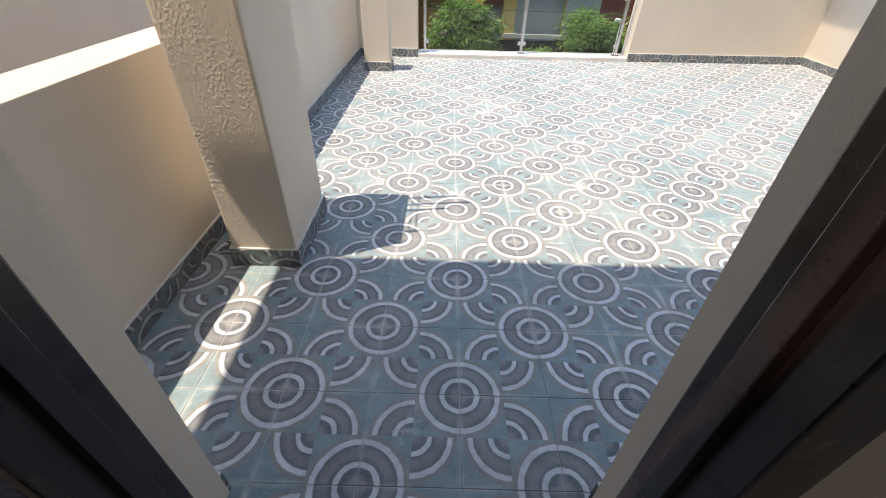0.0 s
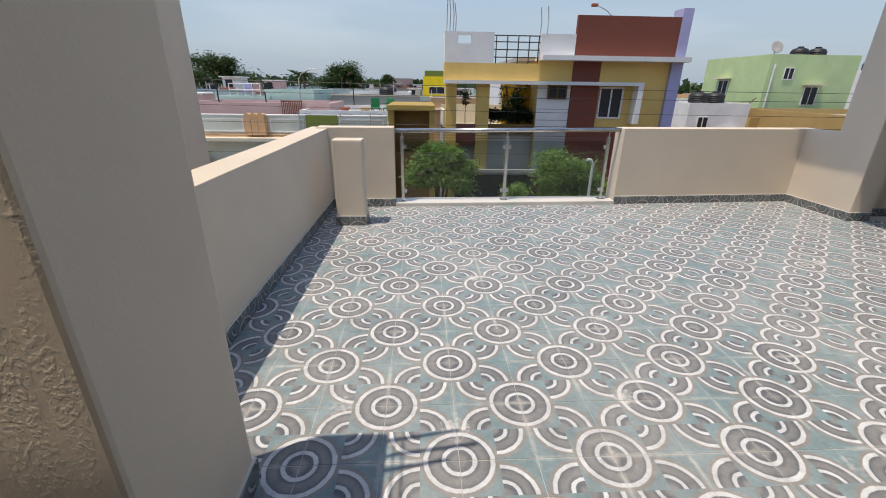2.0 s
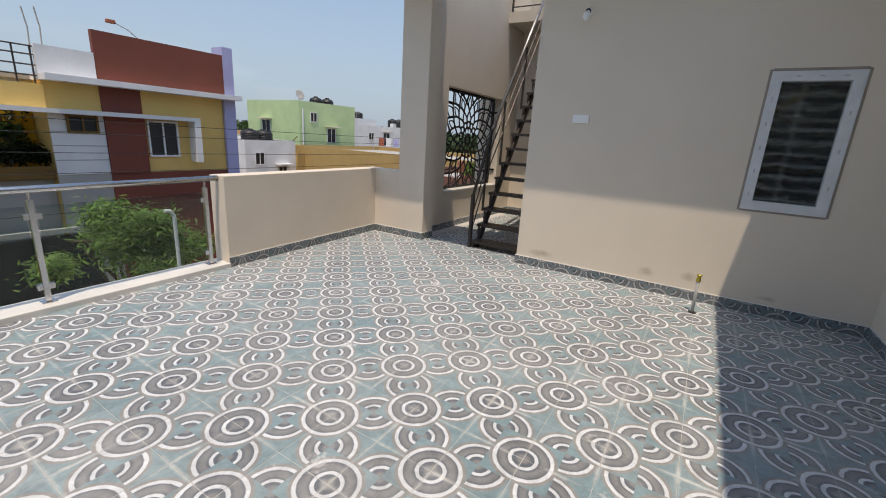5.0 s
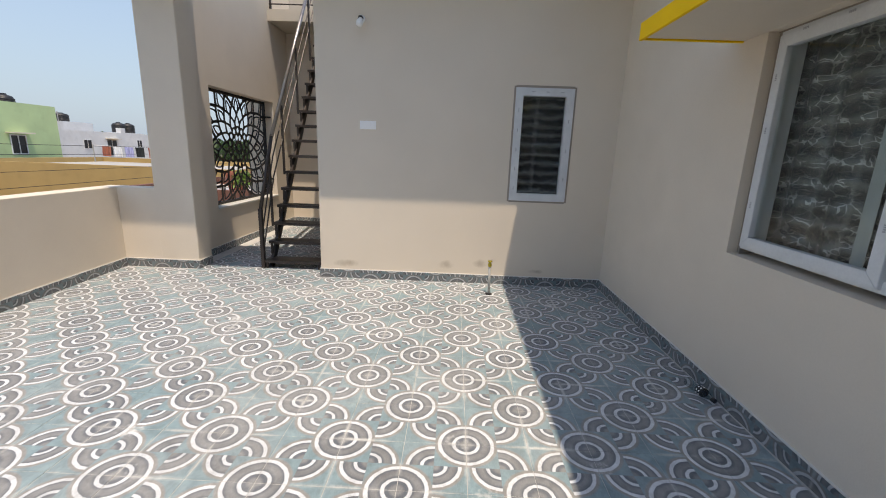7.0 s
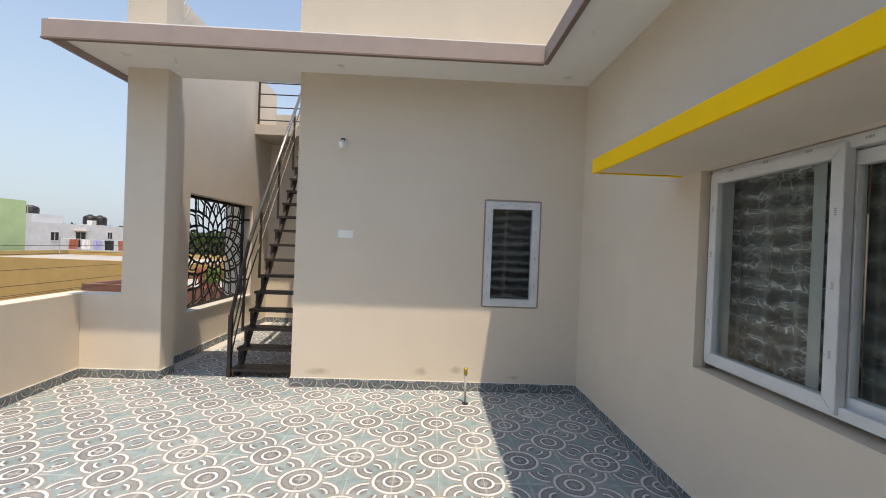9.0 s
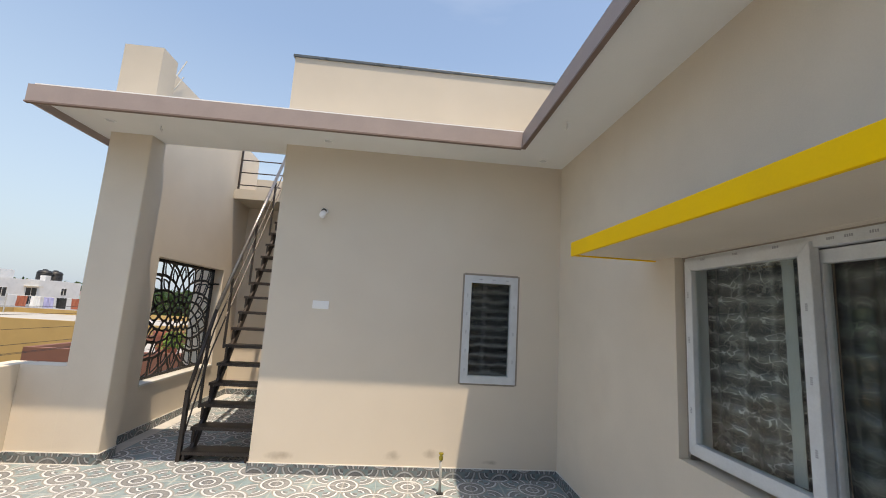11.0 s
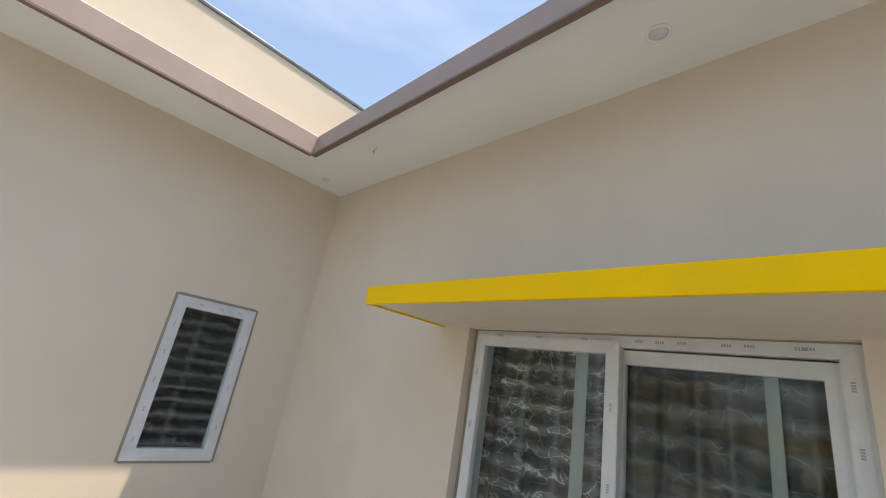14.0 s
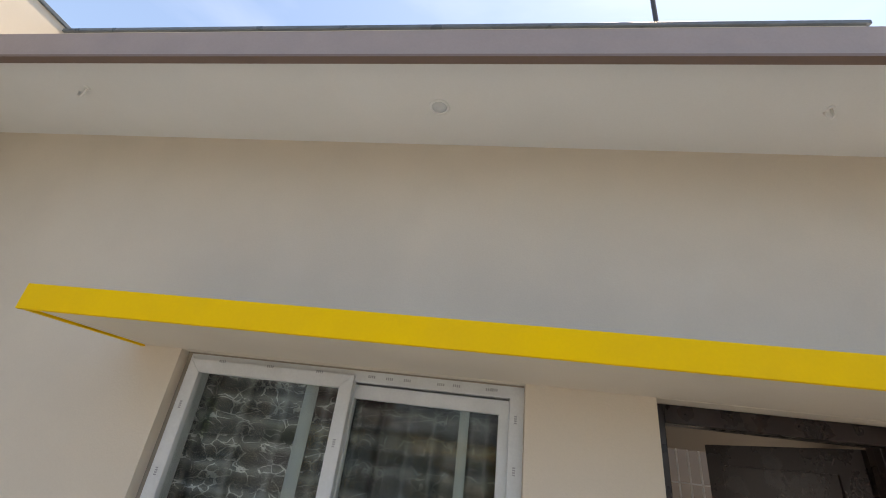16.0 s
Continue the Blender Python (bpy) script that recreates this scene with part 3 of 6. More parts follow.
# rough free-standing column and the short stub
def column(name, x0, x1, y0, y1, z, label, bend=0.0):
    th = thing(name, label, "column", at=(x0, y0, 0))
    bm2 = B(0, x1 - x0, 0, y1 - y0, 0, z, bevel=0.014)
    bm2.normal_update()
    if z > 1:      # thrown plaster on the face towards the house alone
        for fc in bm2.faces:
            fc.material_index = 1 if fc.normal.y < -0.8 else 0
    part("shaft", bm2, [M_WALL, M_ROUGH], th)
    w, d = x1 - x0, y1 - y0
    for a in ((-0.011, 0.0005), (d - 0.0005, d + 0.011)):
        part("skirting_tile", B(-0.011, w + 0.011, *a, -0.004, 0.095), M_SKIRT_X, th, "dark printed tile skirting")
    for a in ((-0.0105, 0.0005), (w - 0.0005, w + 0.0105)):
        part("skirting_tile", B(*a, 0.001, d - 0.001, -0.004, 0.095), M_SKIRT_Y, th, "dark printed tile skirting")
    part("bead", B(-0.009, x1 - x0 + 0.009, -0.009, y1 - y0 + 0.009, 0.0955, 0.103), M_MARBLE, th, "pale mortar bead")
    if z > 1:
        for x, y, h, lean in ((0.24, 0.3, 0.36, 0.2), (0.26, 0.37, 0.4, 0.3), (0.24, 0.44, 0.44, 0.24)):
            part("rebar", T([(x, y, z - 0.05), (x + 0.01, y, z + h * 0.5), (x + lean, y + 0.02, z + h)], 0.01, 6), M_IRON, th, "rusty bent steel rod")
        for x, y, h in ((0.06, 0.08, 0.34), (0.24, 0.08, 0.38), (0.06, 0.42, 0.36)):
            part("rebar", T([(x, y, z - 0.05), (x + 0.02, y + 0.005, z + h * 0.6), (x + 0.05, y, z + h)], 0.008, 6), M_IRON, th, "rusty bent steel rod")
        for h in (0.1, 0.2, 0.3):
            q = h * 0.1
            part("stirrup", T([(0.05 + q, 0.07, z + h), (0.25 + q, 0.07, z + h), (0.25 + q, 0.44, z + h), (0.05 + q, 0.44, z + h)], 0.005, 5, True), M_IRON, th, "thin steel tie")
    return th

column("column", -0.735, -0.432, 1.81, 2.315, 1.7, "beige rough-plastered column standing free of the parapet")
column("column_stub", -0.7, -0.4, 5.35, 5.55, 0.875, "short beige painted column stub by the parapet")

# interior of the house, closed and dark
structure("room_shell", pierced("y", -3.0, -2.9, -2.6, 4.9, -0.35, 3.4, [(-1.35, -0.5, 0.9, 2.15)]), M_ROOM, "inner wall of the house", "wall")
structure("room_side_west", pierced("x", -2.6, -2.5, -2.9, 0.56, -0.35, 3.4, [(-2.4, -1.2, 0.9, 2.15)]), M_ROOM, "inner wall of the house", "wall")
structure("room_side_east", pierced("x", 4.8, 4.9, -2.9, 0.56, -0.35, 3.4, [(-2.4, -1.2, 0.9, 2.15)]), M_ROOM, "inner wall of the house", "wall")
structure("room_north", B(-2.499, -0.8, 0.46, 0.558, -0.35, 3.4), M_ROOM, "inner wall of the house", "wall")
# unseen wall added behind the rear window to dim the sky in it
structure("rear_sky_blocker", B(-4.0, 2.0, -4.1, -3.9, -0.35, 4.6), M_ROOM, "added plain wall keeping sky light out of the rear window", "wall")
structure("room_floor", B(-2.5, 4.8, -2.9, 0.3, -0.2, -0.012), M_MARBLE, "pale floor inside the house", "floor")
structure("room_ceiling", B(-2.6, 4.9, -3.0, 0.299, 3.0, 3.1), M_CEIL, "white ceiling inside the house", "ceiling")
structure("stair_room_back", B(8.5, 8.7, 0.3, BN - 0.2, -0.35, SOF), M_WALL, "inner wall of the stair room", "wall")
structure("stair_room_south", B(BX + 0.22, 8.5, 0.3, 0.56, -0.35, SOF), M_WALL, "inner wall of the stair room", "wall")
# ---- yellow-edged window hood ----
hood = thing("window_hood", "flat concrete hood with a yellow painted edge over window and door", "window hood")
part("slab", B(-0.62, 3.1, HY - 0.002, 1.378, 2.147, 2.23), M_WALL, hood)
bm = box(bmesh.new(), -0.62, 3.135, 1.38, 1.4, 2.138, 2.236, 0.003)
part("front_edge", bm, M_YELLOW, hood, "yellow painted front edge")
part("end_edge", B(3.102, 3.135, HY, 1.378, 2.149, 2.23), M_WALL, hood)
part("drip_lip", B(3.105, 3.125, HY, 1.372, 2.139, 2.148), M_YELLOW, hood, "yellow drip lip")


# ---- windows ----
def film_marks(th, places, axis, face, rnd):
    """Short grey print bars on the protective film of a frame."""
    bm = bmesh.new()
    for u, z, up in places:
        for k in range(4):
            o = (k - 1.5) * 0.009
            uu, zz = (u, z + o) if up else (u + o, z)
            a, b = (0.006, 0.0028) if up else (0.0028, 0.006)
            if axis == "y":
                box(bm, uu - a / 1, uu + a / 1, face, face + 0.0008, zz - b, zz + b)
            else:
                box(bm, face - 0.0008, face, uu - a, uu + a, zz - b, zz + b)
    part("film_marks", bm, M_FILM, th, "grey bars printed on the protective film")


def mitred(u0, u1, z0, z1, w, c0, c1, axis):
    """Four mitred members of a rectangular frame, each its own bmesh."""
    outs = []
    o = [(u0, z0), (u1, z0), (u1, z1), (u0, z1)]
    i = [(u0 + w, z0 + w), (u1 - w, z0 + w), (u1 - w, z1 - w), (u0 + w, z1 - w)]
    for k in range(4):
        j = (k + 1) % 4
        quad = [o[k], o[j], i[j], i[k]]
        bm = bmesh.new()
        P = lambda q, c: (q[0], c, q[1]) if axis == "y" else (c, q[0], q[1])
        lo = [bm.verts.new(P(q, c0)) for q in quad]
        hi = [bm.verts.new(P(q, c1)) for q in quad]
        bm.faces.new(lo), bm.faces.new(hi)
        for a in range(4):
            b = (a + 1) % 4
            bm.faces.new((lo[a], lo[b], hi[b], hi[a]))
        bmesh.ops.recalc_face_normals(bm, faces=bm.faces)
        long = [e for e in bm.edges]
        bmesh.ops.bevel(bm, geom=long, offset=0.0022, segments=2, affect="EDGES")
        outs.append(bm)
    return outs


def cloth(u0, u1, z0, z1, c, axis, folds, amp, seed, horiz=False):
    rnd = random.Random(seed)
    bm = bmesh.new()
    nu, nz = 90, 60
    ph = [rnd.uniform(0, 6.28) for _ in range(4)]
    grid = []
    for j in range(nz + 1):
        row = []
        for i in range(nu + 1):
            u, z = u0 + (u1 - u0) * i / nu, z0 + (z1 - z0) * j / nz
            s = (z - z0) / (z1 - z0) if horiz else (u - u0) / (u1 - u0)
            o = (u - u0) / (u1 - u0) if horiz else (z - z0) / (z1 - z0)
            d = amp * (math.sin(6.283 * folds * s + ph[0] + 0.5 * math.sin(3 * o + ph[1])) + 0.35 * math.sin(6.283 * folds * 2.3 * s + ph[2] + o * 2))
            row.append(bm.verts.new((u, c + d, z) if axis == "y" else (c + d, u, z)))
        grid.append(row)
    for j in range(nz):
        for i in range(nu):
            bm.faces.new((grid[j][i], grid[j][i + 1], grid[j + 1][i + 1], grid[j + 1][i]))
    return bm


win = thing("window_1", "white plastic sliding window with two panes and printed film still on", "window")
win["kind"] = "structure"
for nm, b in zip(("bottom_rail", "side_rail", "top_rail", "side_rail"), mitred(1.255, 2.885, 0.935, 2.14, 0.052, 0.62, 0.73, "y")):
    part(nm, b, M_UPVC, win)
sash = part("sash", mitred(2.03, 2.868, 0.952, 2.115, 0.062, 0.7, 0.748, "y")[0], M_UPVC, win)
for nm, b in zip(("sash_side", "sash_top", "sash_side"), mitred(2.03, 2.868, 0.952, 2.115, 0.062, 0.7, 0.748, "y")[1:]):
    part(nm, b, M_UPVC, sash)
sash2 = part("sash", mitred(1.29, 2.09, 0.968, 2.08, 0.062, 0.645, 0.69, "y")[0], M_UPVC, win)
for nm, b in zip(("sash_side", "sash_top", "sash_side"), mitred(1.29, 2.09, 0.968, 2.08, 0.062, 0.645, 0.69, "y")[1:]):
    part(nm, b, M_UPVC, sash2)
for a in ((2.088, 2.81, 1.01, 2.056, 0.715), (1.348, 2.032, 1.026, 2.032, 0.662)):
    g = part("pane", B(a[0], a[1], a[4], a[4] + 0.006, a[2], a[3]), M_WINGLASS, sash if a[0] > 2 else sash2, "dark clear glass pane")
    g.visible_shadow = False
part("sealant", B(1.2465, 2.9035, 0.725, 0.735, 2.138, 2.1445), M_SILICON, win, "uneven grey sealant line")
for a in ((1.2455, 1.2558), (2.8842, 2.9045)):
    part("sealant", B(*a, 0.63, 0.728, 0.905, 2.1375), M_UPVC if a[0] < 2 else M_SILICON, win, "sealed joint beside the frame")
rr = random.Random(5)
film_marks(win, [(u, z, False) for u in (1.4, 1.62, 1.86, 2.2, 2.45, 2.7) for z in (2.112,)] + [(2.062, z, True) for z in (1.2, 1.5, 1.82)] + [(2.84, z, True) for z in (1.2, 1.62, 1.9)], "y", 0.7485, rr)
film_marks(win, [(1.28, z, True) for z in (1.05, 1.3, 1.55, 1.8, 2.0)] + [(u, 2.116, False) for u in (1.38, 1.55, 1.78, 1.95)], "y", 0.7305, rr)
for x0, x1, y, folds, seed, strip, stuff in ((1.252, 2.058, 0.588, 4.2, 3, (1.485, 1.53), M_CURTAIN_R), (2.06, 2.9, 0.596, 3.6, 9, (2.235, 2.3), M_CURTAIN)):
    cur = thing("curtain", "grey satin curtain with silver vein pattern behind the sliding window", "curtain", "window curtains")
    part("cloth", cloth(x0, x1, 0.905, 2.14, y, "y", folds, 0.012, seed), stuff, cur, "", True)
    # strip added in front of the cloth for its bright fold
    part("band", cloth(*strip, 0.99, 2.085, y + 0.027, "y", 0.5, 0.004, seed + 1), M_FOLD_SHINE, cur, "pale strip standing for the bright satin fold", True)

sw = thing("window_2", "small fixed white plastic window with mitred frame and printed film", "window")
sw["kind"] = "structure"
for nm, b in zip(("bottom_rail", "side_rail", "top_rail", "side_rail"), mitred(1.275, 1.88, 0.96, 2.125, 0.08, BX - 0.012, BX + 0.06, "x")):
    part(nm, b, M_UPVC, sw)
g = part("pane", B(BX + 0.02, BX + 0.026, 1.35, 1.805, 1.035, 2.05), M_WINGLASS, sw, "dark clear glass pane")
g.visible_shadow = False
bm = bmesh.new()
for a in ((1.256, 1.276), (1.879, 1.899)):
    box(bm, BX - 0.004, BX + 0.01, *a, 0.95, 2.14)
for a in ((0.942, 0.961), (2.124, 2.148)):
    box(bm, BX - 0.004, BX + 0.01, 1.2765, 1.8785, *a)
part("sealant", bm, M_SILICON, sw, "grey sealant round the frame")
film_marks(sw, [(1.84, z, True) for z in (1.1, 1.3, 1.5, 1.7, 1.9)] + [(1.315, z, True) for z in (1.2, 1.5, 1.8)] + [(u, 2.085, False) for u in (1.4, 1.55, 1.7)], "x", BX - 0.0125, rr)
cur = thing("curtain", "dark gathered curtain with silver vein pattern behind the small window", "curtain", "window curtains")
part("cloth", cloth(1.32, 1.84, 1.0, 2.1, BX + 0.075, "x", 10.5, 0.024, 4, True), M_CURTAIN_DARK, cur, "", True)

# ---- doorway ----
door = thing("door_1", "dark brown enamelled door frame in the plastered doorway", "door frame")
door["kind"] = "structure"
part("jamb", B(-0.339, -0.262, 0.5, 0.648, 0.0, 2.144, 0.004), M_DOOR, door)
part("jamb", B(0.627, 0.704, 0.5, 0.648, 0.0, 2.144, 0.004), M_DOOR, door)
part("head", B(-0.261, 0.626, 0.5, 0.648, 2.066, 2.144, 0.004), M_DOOR, door)
for x0, x1 in ((-0.262, -0.244), (0.609, 0.627)):
    part("stop", B(x0 + 0.0005, x1 - 0.0005, 0.56, 0.6, 0.0, 2.065, 0.002), M_DOOR, door)
def door_leaf(at, turn):
    """The door leaf, hinged at the origin and reaching along x."""
    leaf = thing("door_leaf", "dark brown enamelled door leaf standing open into the house", "door", "", at)
    leaf.rotation_euler = (0, 0, radians(turn))
    part("panel", B(0.002, 0.876, -0.036, 0.0, 0.006, 2.06, 0.003), M_DOOR, leaf)
    for z0, z1 in ((1.15, 1.95), (0.15, 0.95)):
        for y in (0.0005, -0.0435):
            part("moulding", B(0.12, 0.76, y, y + 0.007, z0, z1, 0.003), M_DOOR, leaf)
    hd = part("handle_plate", B(0.8, 0.84, 0.0005, 0.009, 0.95, 1.15, 0.003), M_STEEL, leaf, "steel handle plate")
    part("handle", T([(0.82, 0.009, 1.05), (0.82, 0.05, 1.05), (0.72, 0.05, 1.05)], 0.009), M_STEEL, hd, "steel lever")


door_leaf((-0.252, 0.49, 0), -71)

# ---- glass railing ----
def gp(x, off=0.0):
    """Plan point on the railing's line."""
    f = (x - GL[0]) / (GR[0] - GL[0])
    return (x, GL[1] + f * (GR[1] - GL[1]) + off)


sill_pts = [gp(GL[0] + 0.002, -0.03), gp(GR[0] - 0.002, -0.03), gp(GR[0] - 0.002, 0.24), gp(GL[0] + 0.002, 0.24)]
structure("sill", prism(bmesh.new(), sill_pts, -0.02, 0.045, 0.005), M_MARBLE, "white marble sill under the glass railing", "sill")
rail = thing("glass_railing", "stainless steel railing with clear glass panels on a marble sill", "railing")
hx = [gp(GL[0] + 0.001, 0.1), gp(GR[0] - 0.001, 0.1)]
part("handrail", T([(*hx[0], 0.885), (*hx[1], 0.905)], 0.026, 16), M_STEEL, rail, "", True)
for px in (-0.045, 1.22, 2.49):
    y = gp(px, 0.1)[1]
    post = part("post", B(px - 0.018, px + 0.018, y - 0.02, y + 0.02, 0.045, 0.82, 0.003), M_STEEL, rail)
    part("base_plate", B(px - 0.045, px + 0.045, y - 0.04, y + 0.04, 0.0455, 0.053, 0.002), M_STEEL, post)
    part("cap_stem", T([(px, y, 0.82), (px, y, 0.872)], 0.009), M_STEEL, post)
    for z in (0.17, 0.7):
        for s in (-1, 1):
            if 0 <= px + s * 0.05 < 2.5:
                part("glass_clamp", B(px + s * 0.034 - 0.018, px + s * 0.034 + 0.018, y - 0.016, y + 0.016, z - 0.022, z + 0.022, 0.004), M_STEEL, post, "steel glass clamp")
for a, b in ((-0.012, 1.187), (1.253, 2.458)):
    pts = [gp(a, 0.096), gp(b, 0.096), gp(b, 0.104), gp(a, 0.104)]
    g = part("glass_panel", prism(bmesh.new(), pts, 0.09, 0.775), M_GLASS, rail, "clear glass panel")
    g.visible_shadow = False

# ---- cut-out screen ----
def flower_field(x, z):
    """Above zero on metal: rings of overlapping pointed petals, the inner ones in front."""
    r, th = math.hypot(x, z), math.atan2(z, x)
    f = 0.011 - abs(0.062 - r)
    if r < 0.05:
        return f
    for n, r0, r1, wid, bar, off in FLOWER:
        step = 2 * math.pi / n
        a = (th / step - off + 0.5) % 1.0 - 0.5
        lat, rad = r * math.sin(a * step), r * math.cos(a * step)
        if r1 == 0.0:
            d = wid - math.hypot(rad - r0, lat)
        else:
            q = (rad - r0) / (r1 - r0)
            d = min(wid * math.sin(math.pi * q) ** 0.8, rad * math.tan(step / 2)) - abs(lat) if 0 < q < 1 else -0.05
        g = bar / 2 - abs(d)
        if d > bar / 2:
            if wid >= 0.12:
                g = max(g, 0.011 - abs(d - 0.066))
            return max(f, g)
        if g > 0:
            return g
        f = max(f, g)
    return f


FLOWER = [(10, 0.145, 0.0, 0.052, 0.024, 0.0), (14, 0.25, 0.0, 0.052, 0.03, 0.5), (16, 0.15, 0.47, 0.072, 0.034, 0.0), (16, 0.24, 0.61, 0.1, 0.04, 0.5),
          (16, 0.33, 0.77, 0.124, 0.044, 0.0), (16, 0.44, 0.95, 0.15, 0.046, 0.5), (16, 0.58, 1.15, 0.18, 0.048, 0.0), (16, 0.75, 1.4, 0.21, 0.05, 0.5)]


def cut_sheet(x0, x1, z0, z1, cx, cz, y0, y1, cell):
    """A flat sheet kept where the flower field is above zero, its edges drawn through the cells."""
    nx, nz = int((x1 - x0) / cell) + 1, int((z1 - z0) / cell) + 1
    xs, zs = [x0 + (x1 - x0) * i / nx for i in range(nx + 1)], [z0 + (z1 - z0) * j / nz for j in range(nz + 1)]
    F = [[flower_field(x - cx, z - cz) for z in zs] for x in xs]
    verts, faces = [], []
    for i in range(nx):
        for j in range(nz):
            c = [(xs[i], zs[j], F[i][j]), (xs[i + 1], zs[j], F[i + 1][j]), (xs[i + 1], zs[j + 1], F[i + 1][j + 1]), (xs[i], zs[j + 1], F[i][j + 1])]
            poly, cuts = [], []
            for a, b in zip(c, c[1:] + c[:1]):
                if a[2] > 0:
                    poly.append((a[0], a[1]))
                if (a[2] > 0) != (b[2] > 0):
                    q = a[2] / (a[2] - b[2])
                    pt = (a[0] + (b[0] - a[0]) * q, a[1] + (b[1] - a[1]) * q)
                    poly.append(pt)
                    cuts.append(pt)
            if len(poly) < 3:
                continue
            k, n = len(verts), len(poly)
            verts += [(u, y0, v) for u, v in poly] + [(u, y1, v) for u, v in poly]
            faces += [tuple(range(k, k + n)), tuple(range(k + 2 * n - 1, k + n - 1, -1))]
            for a, b in zip(cuts[::2], cuts[1::2]):
                k = len(verts)
                verts += [(a[0], y0, a[1]), (b[0], y0, b[1]), (b[0], y1, b[1]), (a[0], y1, a[1])]
                faces.append((k, k + 1, k + 2, k + 3))
    me = bpy.data.meshes.new("flower_panel")
    me.from_pydata(verts, [], faces)
    return me


jx0, jx1, jz0, jz1 = 5.87, 7.765, 0.615, 2.178
scr = thing("cut_out_screen", "black laser-cut metal flower screen set in the wall opening", "screen")
for nm, a in (("frame_side", (jx0, jx0 + 0.045, jz0, jz1)), ("frame_side", (jx1 - 0.045, jx1, jz0, jz1)), ("frame_rail", (jx0 + 0.046, jx1 - 0.046, jz0, jz0 + 0.035)), ("frame_rail", (jx0 + 0.046, jx1 - 0.046, jz1 - 0.04, jz1))):
    part(nm, B(a[0], a[1], JY + 0.135, JY + 0.175, a[2], a[3], 0.003), M_JALI, scr)
part("wall_lug", B(jx1 + 0.001, 7.79, JY + 0.05, JY + 0.15, 1.92, 1.95), M_JALI, scr)
part("wall_lug", B(jx1 + 0.001, 7.79, JY + 0.05, JY + 0.15, 0.87, 0.9), M_JALI, scr)
sheet = cut_sheet(jx0 + 0.01, jx1 - 0.01, jz0 + 0.01, jz1 - 0.01, 6.82, 1.415, JY + 0.148, JY + 0.156, 0.0125)
sheet.materials.append(M_JALI)
panel = new("flower_panel", sheet)
panel.parent = scr
tagged(panel, "black cut metal flower pattern")
structure("wall_screen_return", B(7.792, 7.99, JY + 0.222, JY + 0.46, -0.35, SOF), M_WALL, "beige wall return behind the cut-out screen", "wall")
structure("screen_sill", B(5.87, 7.788, JY - 0.02, JY + 0.22, 0.586, 0.612, 0.004), M_MARBLE, "white stone sill under the cut-out screen", "sill")

# ---- steel stair ----
stair = thing("metal_stair", "steep brown painted steel stair with bar handrail beside the wall", "staircase", at=(0, 0, 0))
RISE, GO, SX, SY0, SY1 = 0.207, 0.148, 5.2, 4.03, 4.72
NST = 17
for y in (SY0 + 0.02, SY1 - 0.02):
    bm = bmesh.new()
    pr = [(SX + 0.03, 0.0), (SX + 0.135, 0.0), (SX + 0.135 + GO * 16.6, RISE * 16.8), (SX + 0.03 + GO * 16.6, RISE * 16.8)]
    a = [bm.verts.new((x, y - 0.02, z)) for x, z in pr]
    b = [bm.verts.new((x, y + 0.02, z)) for x, z in pr]
    bm.faces.new(a), bm.faces.new(b)
    for i in range(4):
        j = (i + 1) % 4
        bm.faces.new((a[i], a[j], b[j], b[i]))
    bmesh.ops.bevel(bm, geom=bm.edges[:], offset=0.004, segments=1, affect="EDGES")
    part("stringer", bm, M_IRON, stair)
for i in range(NST):
    z, x = 0.1 + RISE * i, SX - 0.03 + GO * i
    bm = box(bmesh.new(), x, x + 0.21, SY0 + 0.001, SY1 + 0.02, z - 0.006, z)
    box(bm, x, x + 0.004, SY0 + 0.001, SY1 + 0.02, z - 0.034, z - 0.0062)
    box(bm, x + 0.206, x + 0.21, SY0 + 0.001, SY1 + 0.02, z - 0.034, z - 0.0062)
    tread = part("tread", bm, M_IRON, stair)
    for y in (SY0 + 0.05, SY1 - 0.01):
        part("bracket", B(x + 0.005, x + 0.03, y - 0.012, y + 0.012, max(0.001, z - 0.165), z - 0.0345), M_IRON, tread)
ry = SY1 + 0.035
k = RISE / GO
p0, p1 = (SX - 0.02, ry, 0.72), (SX - 0.02 + 2.55, ry, 0.72 + 2.55 * k)
part("newel", B(SX - 0.045, SX + 0.005, ry - 0.02, ry + 0.02, 0.0, 0.72, 0.003), M_IRON, stair)
mid = (SX + 0.4, ry, 0.72 + 0.42 * 2.05)
part("handrail", T([(SX - 0.02, ry, 0.7), mid], 0.021, 14), M_IRON, stair, "brown painted lower handrail", True)
part("handrail", T([(mid[0] - 0.01, ry, mid[2] - 0.02), (p1[0], ry, p1[2] + 0.25)], 0.023, 14), M_WORN, stair, "worn steel handrail", True)
for d in (0.26, 0.5):
    part("mid_rail", T([(SX + 0.0, ry, 0.7 - d), (mid[0], ry, mid[2] - d), (p1[0], ry, p1[2] + 0.25 - d)], 0.009, 8), M_IRON, stair)
for i in (2, 5, 9, 13, 16):
    x, z = SX + GO * i, RISE * i
    part("baluster", B(x - 0.014, x + 0.014, ry - 0.012, ry + 0.012, z + 0.05, z + 0.93 + (0.0 if i > 2 else -0.03), 0.002), M_IRON, stair)
lr = thing("landing_railing", "brown painted bar railing on the stair landing", "railing")
for z in (3.72, 3.95, 4.18, 4.38):
    part("bar", T([(7.8, BN + 0.8, z), (7.8, JY - 0.02, z)], 0.011, 8), M_IRON, lr)
for y in (4.8, JY - 0.04):
    part("post", B(7.785, 7.815, y - 0.015, y + 0.015, 3.63, 4.4, 0.002), M_IRON, lr)

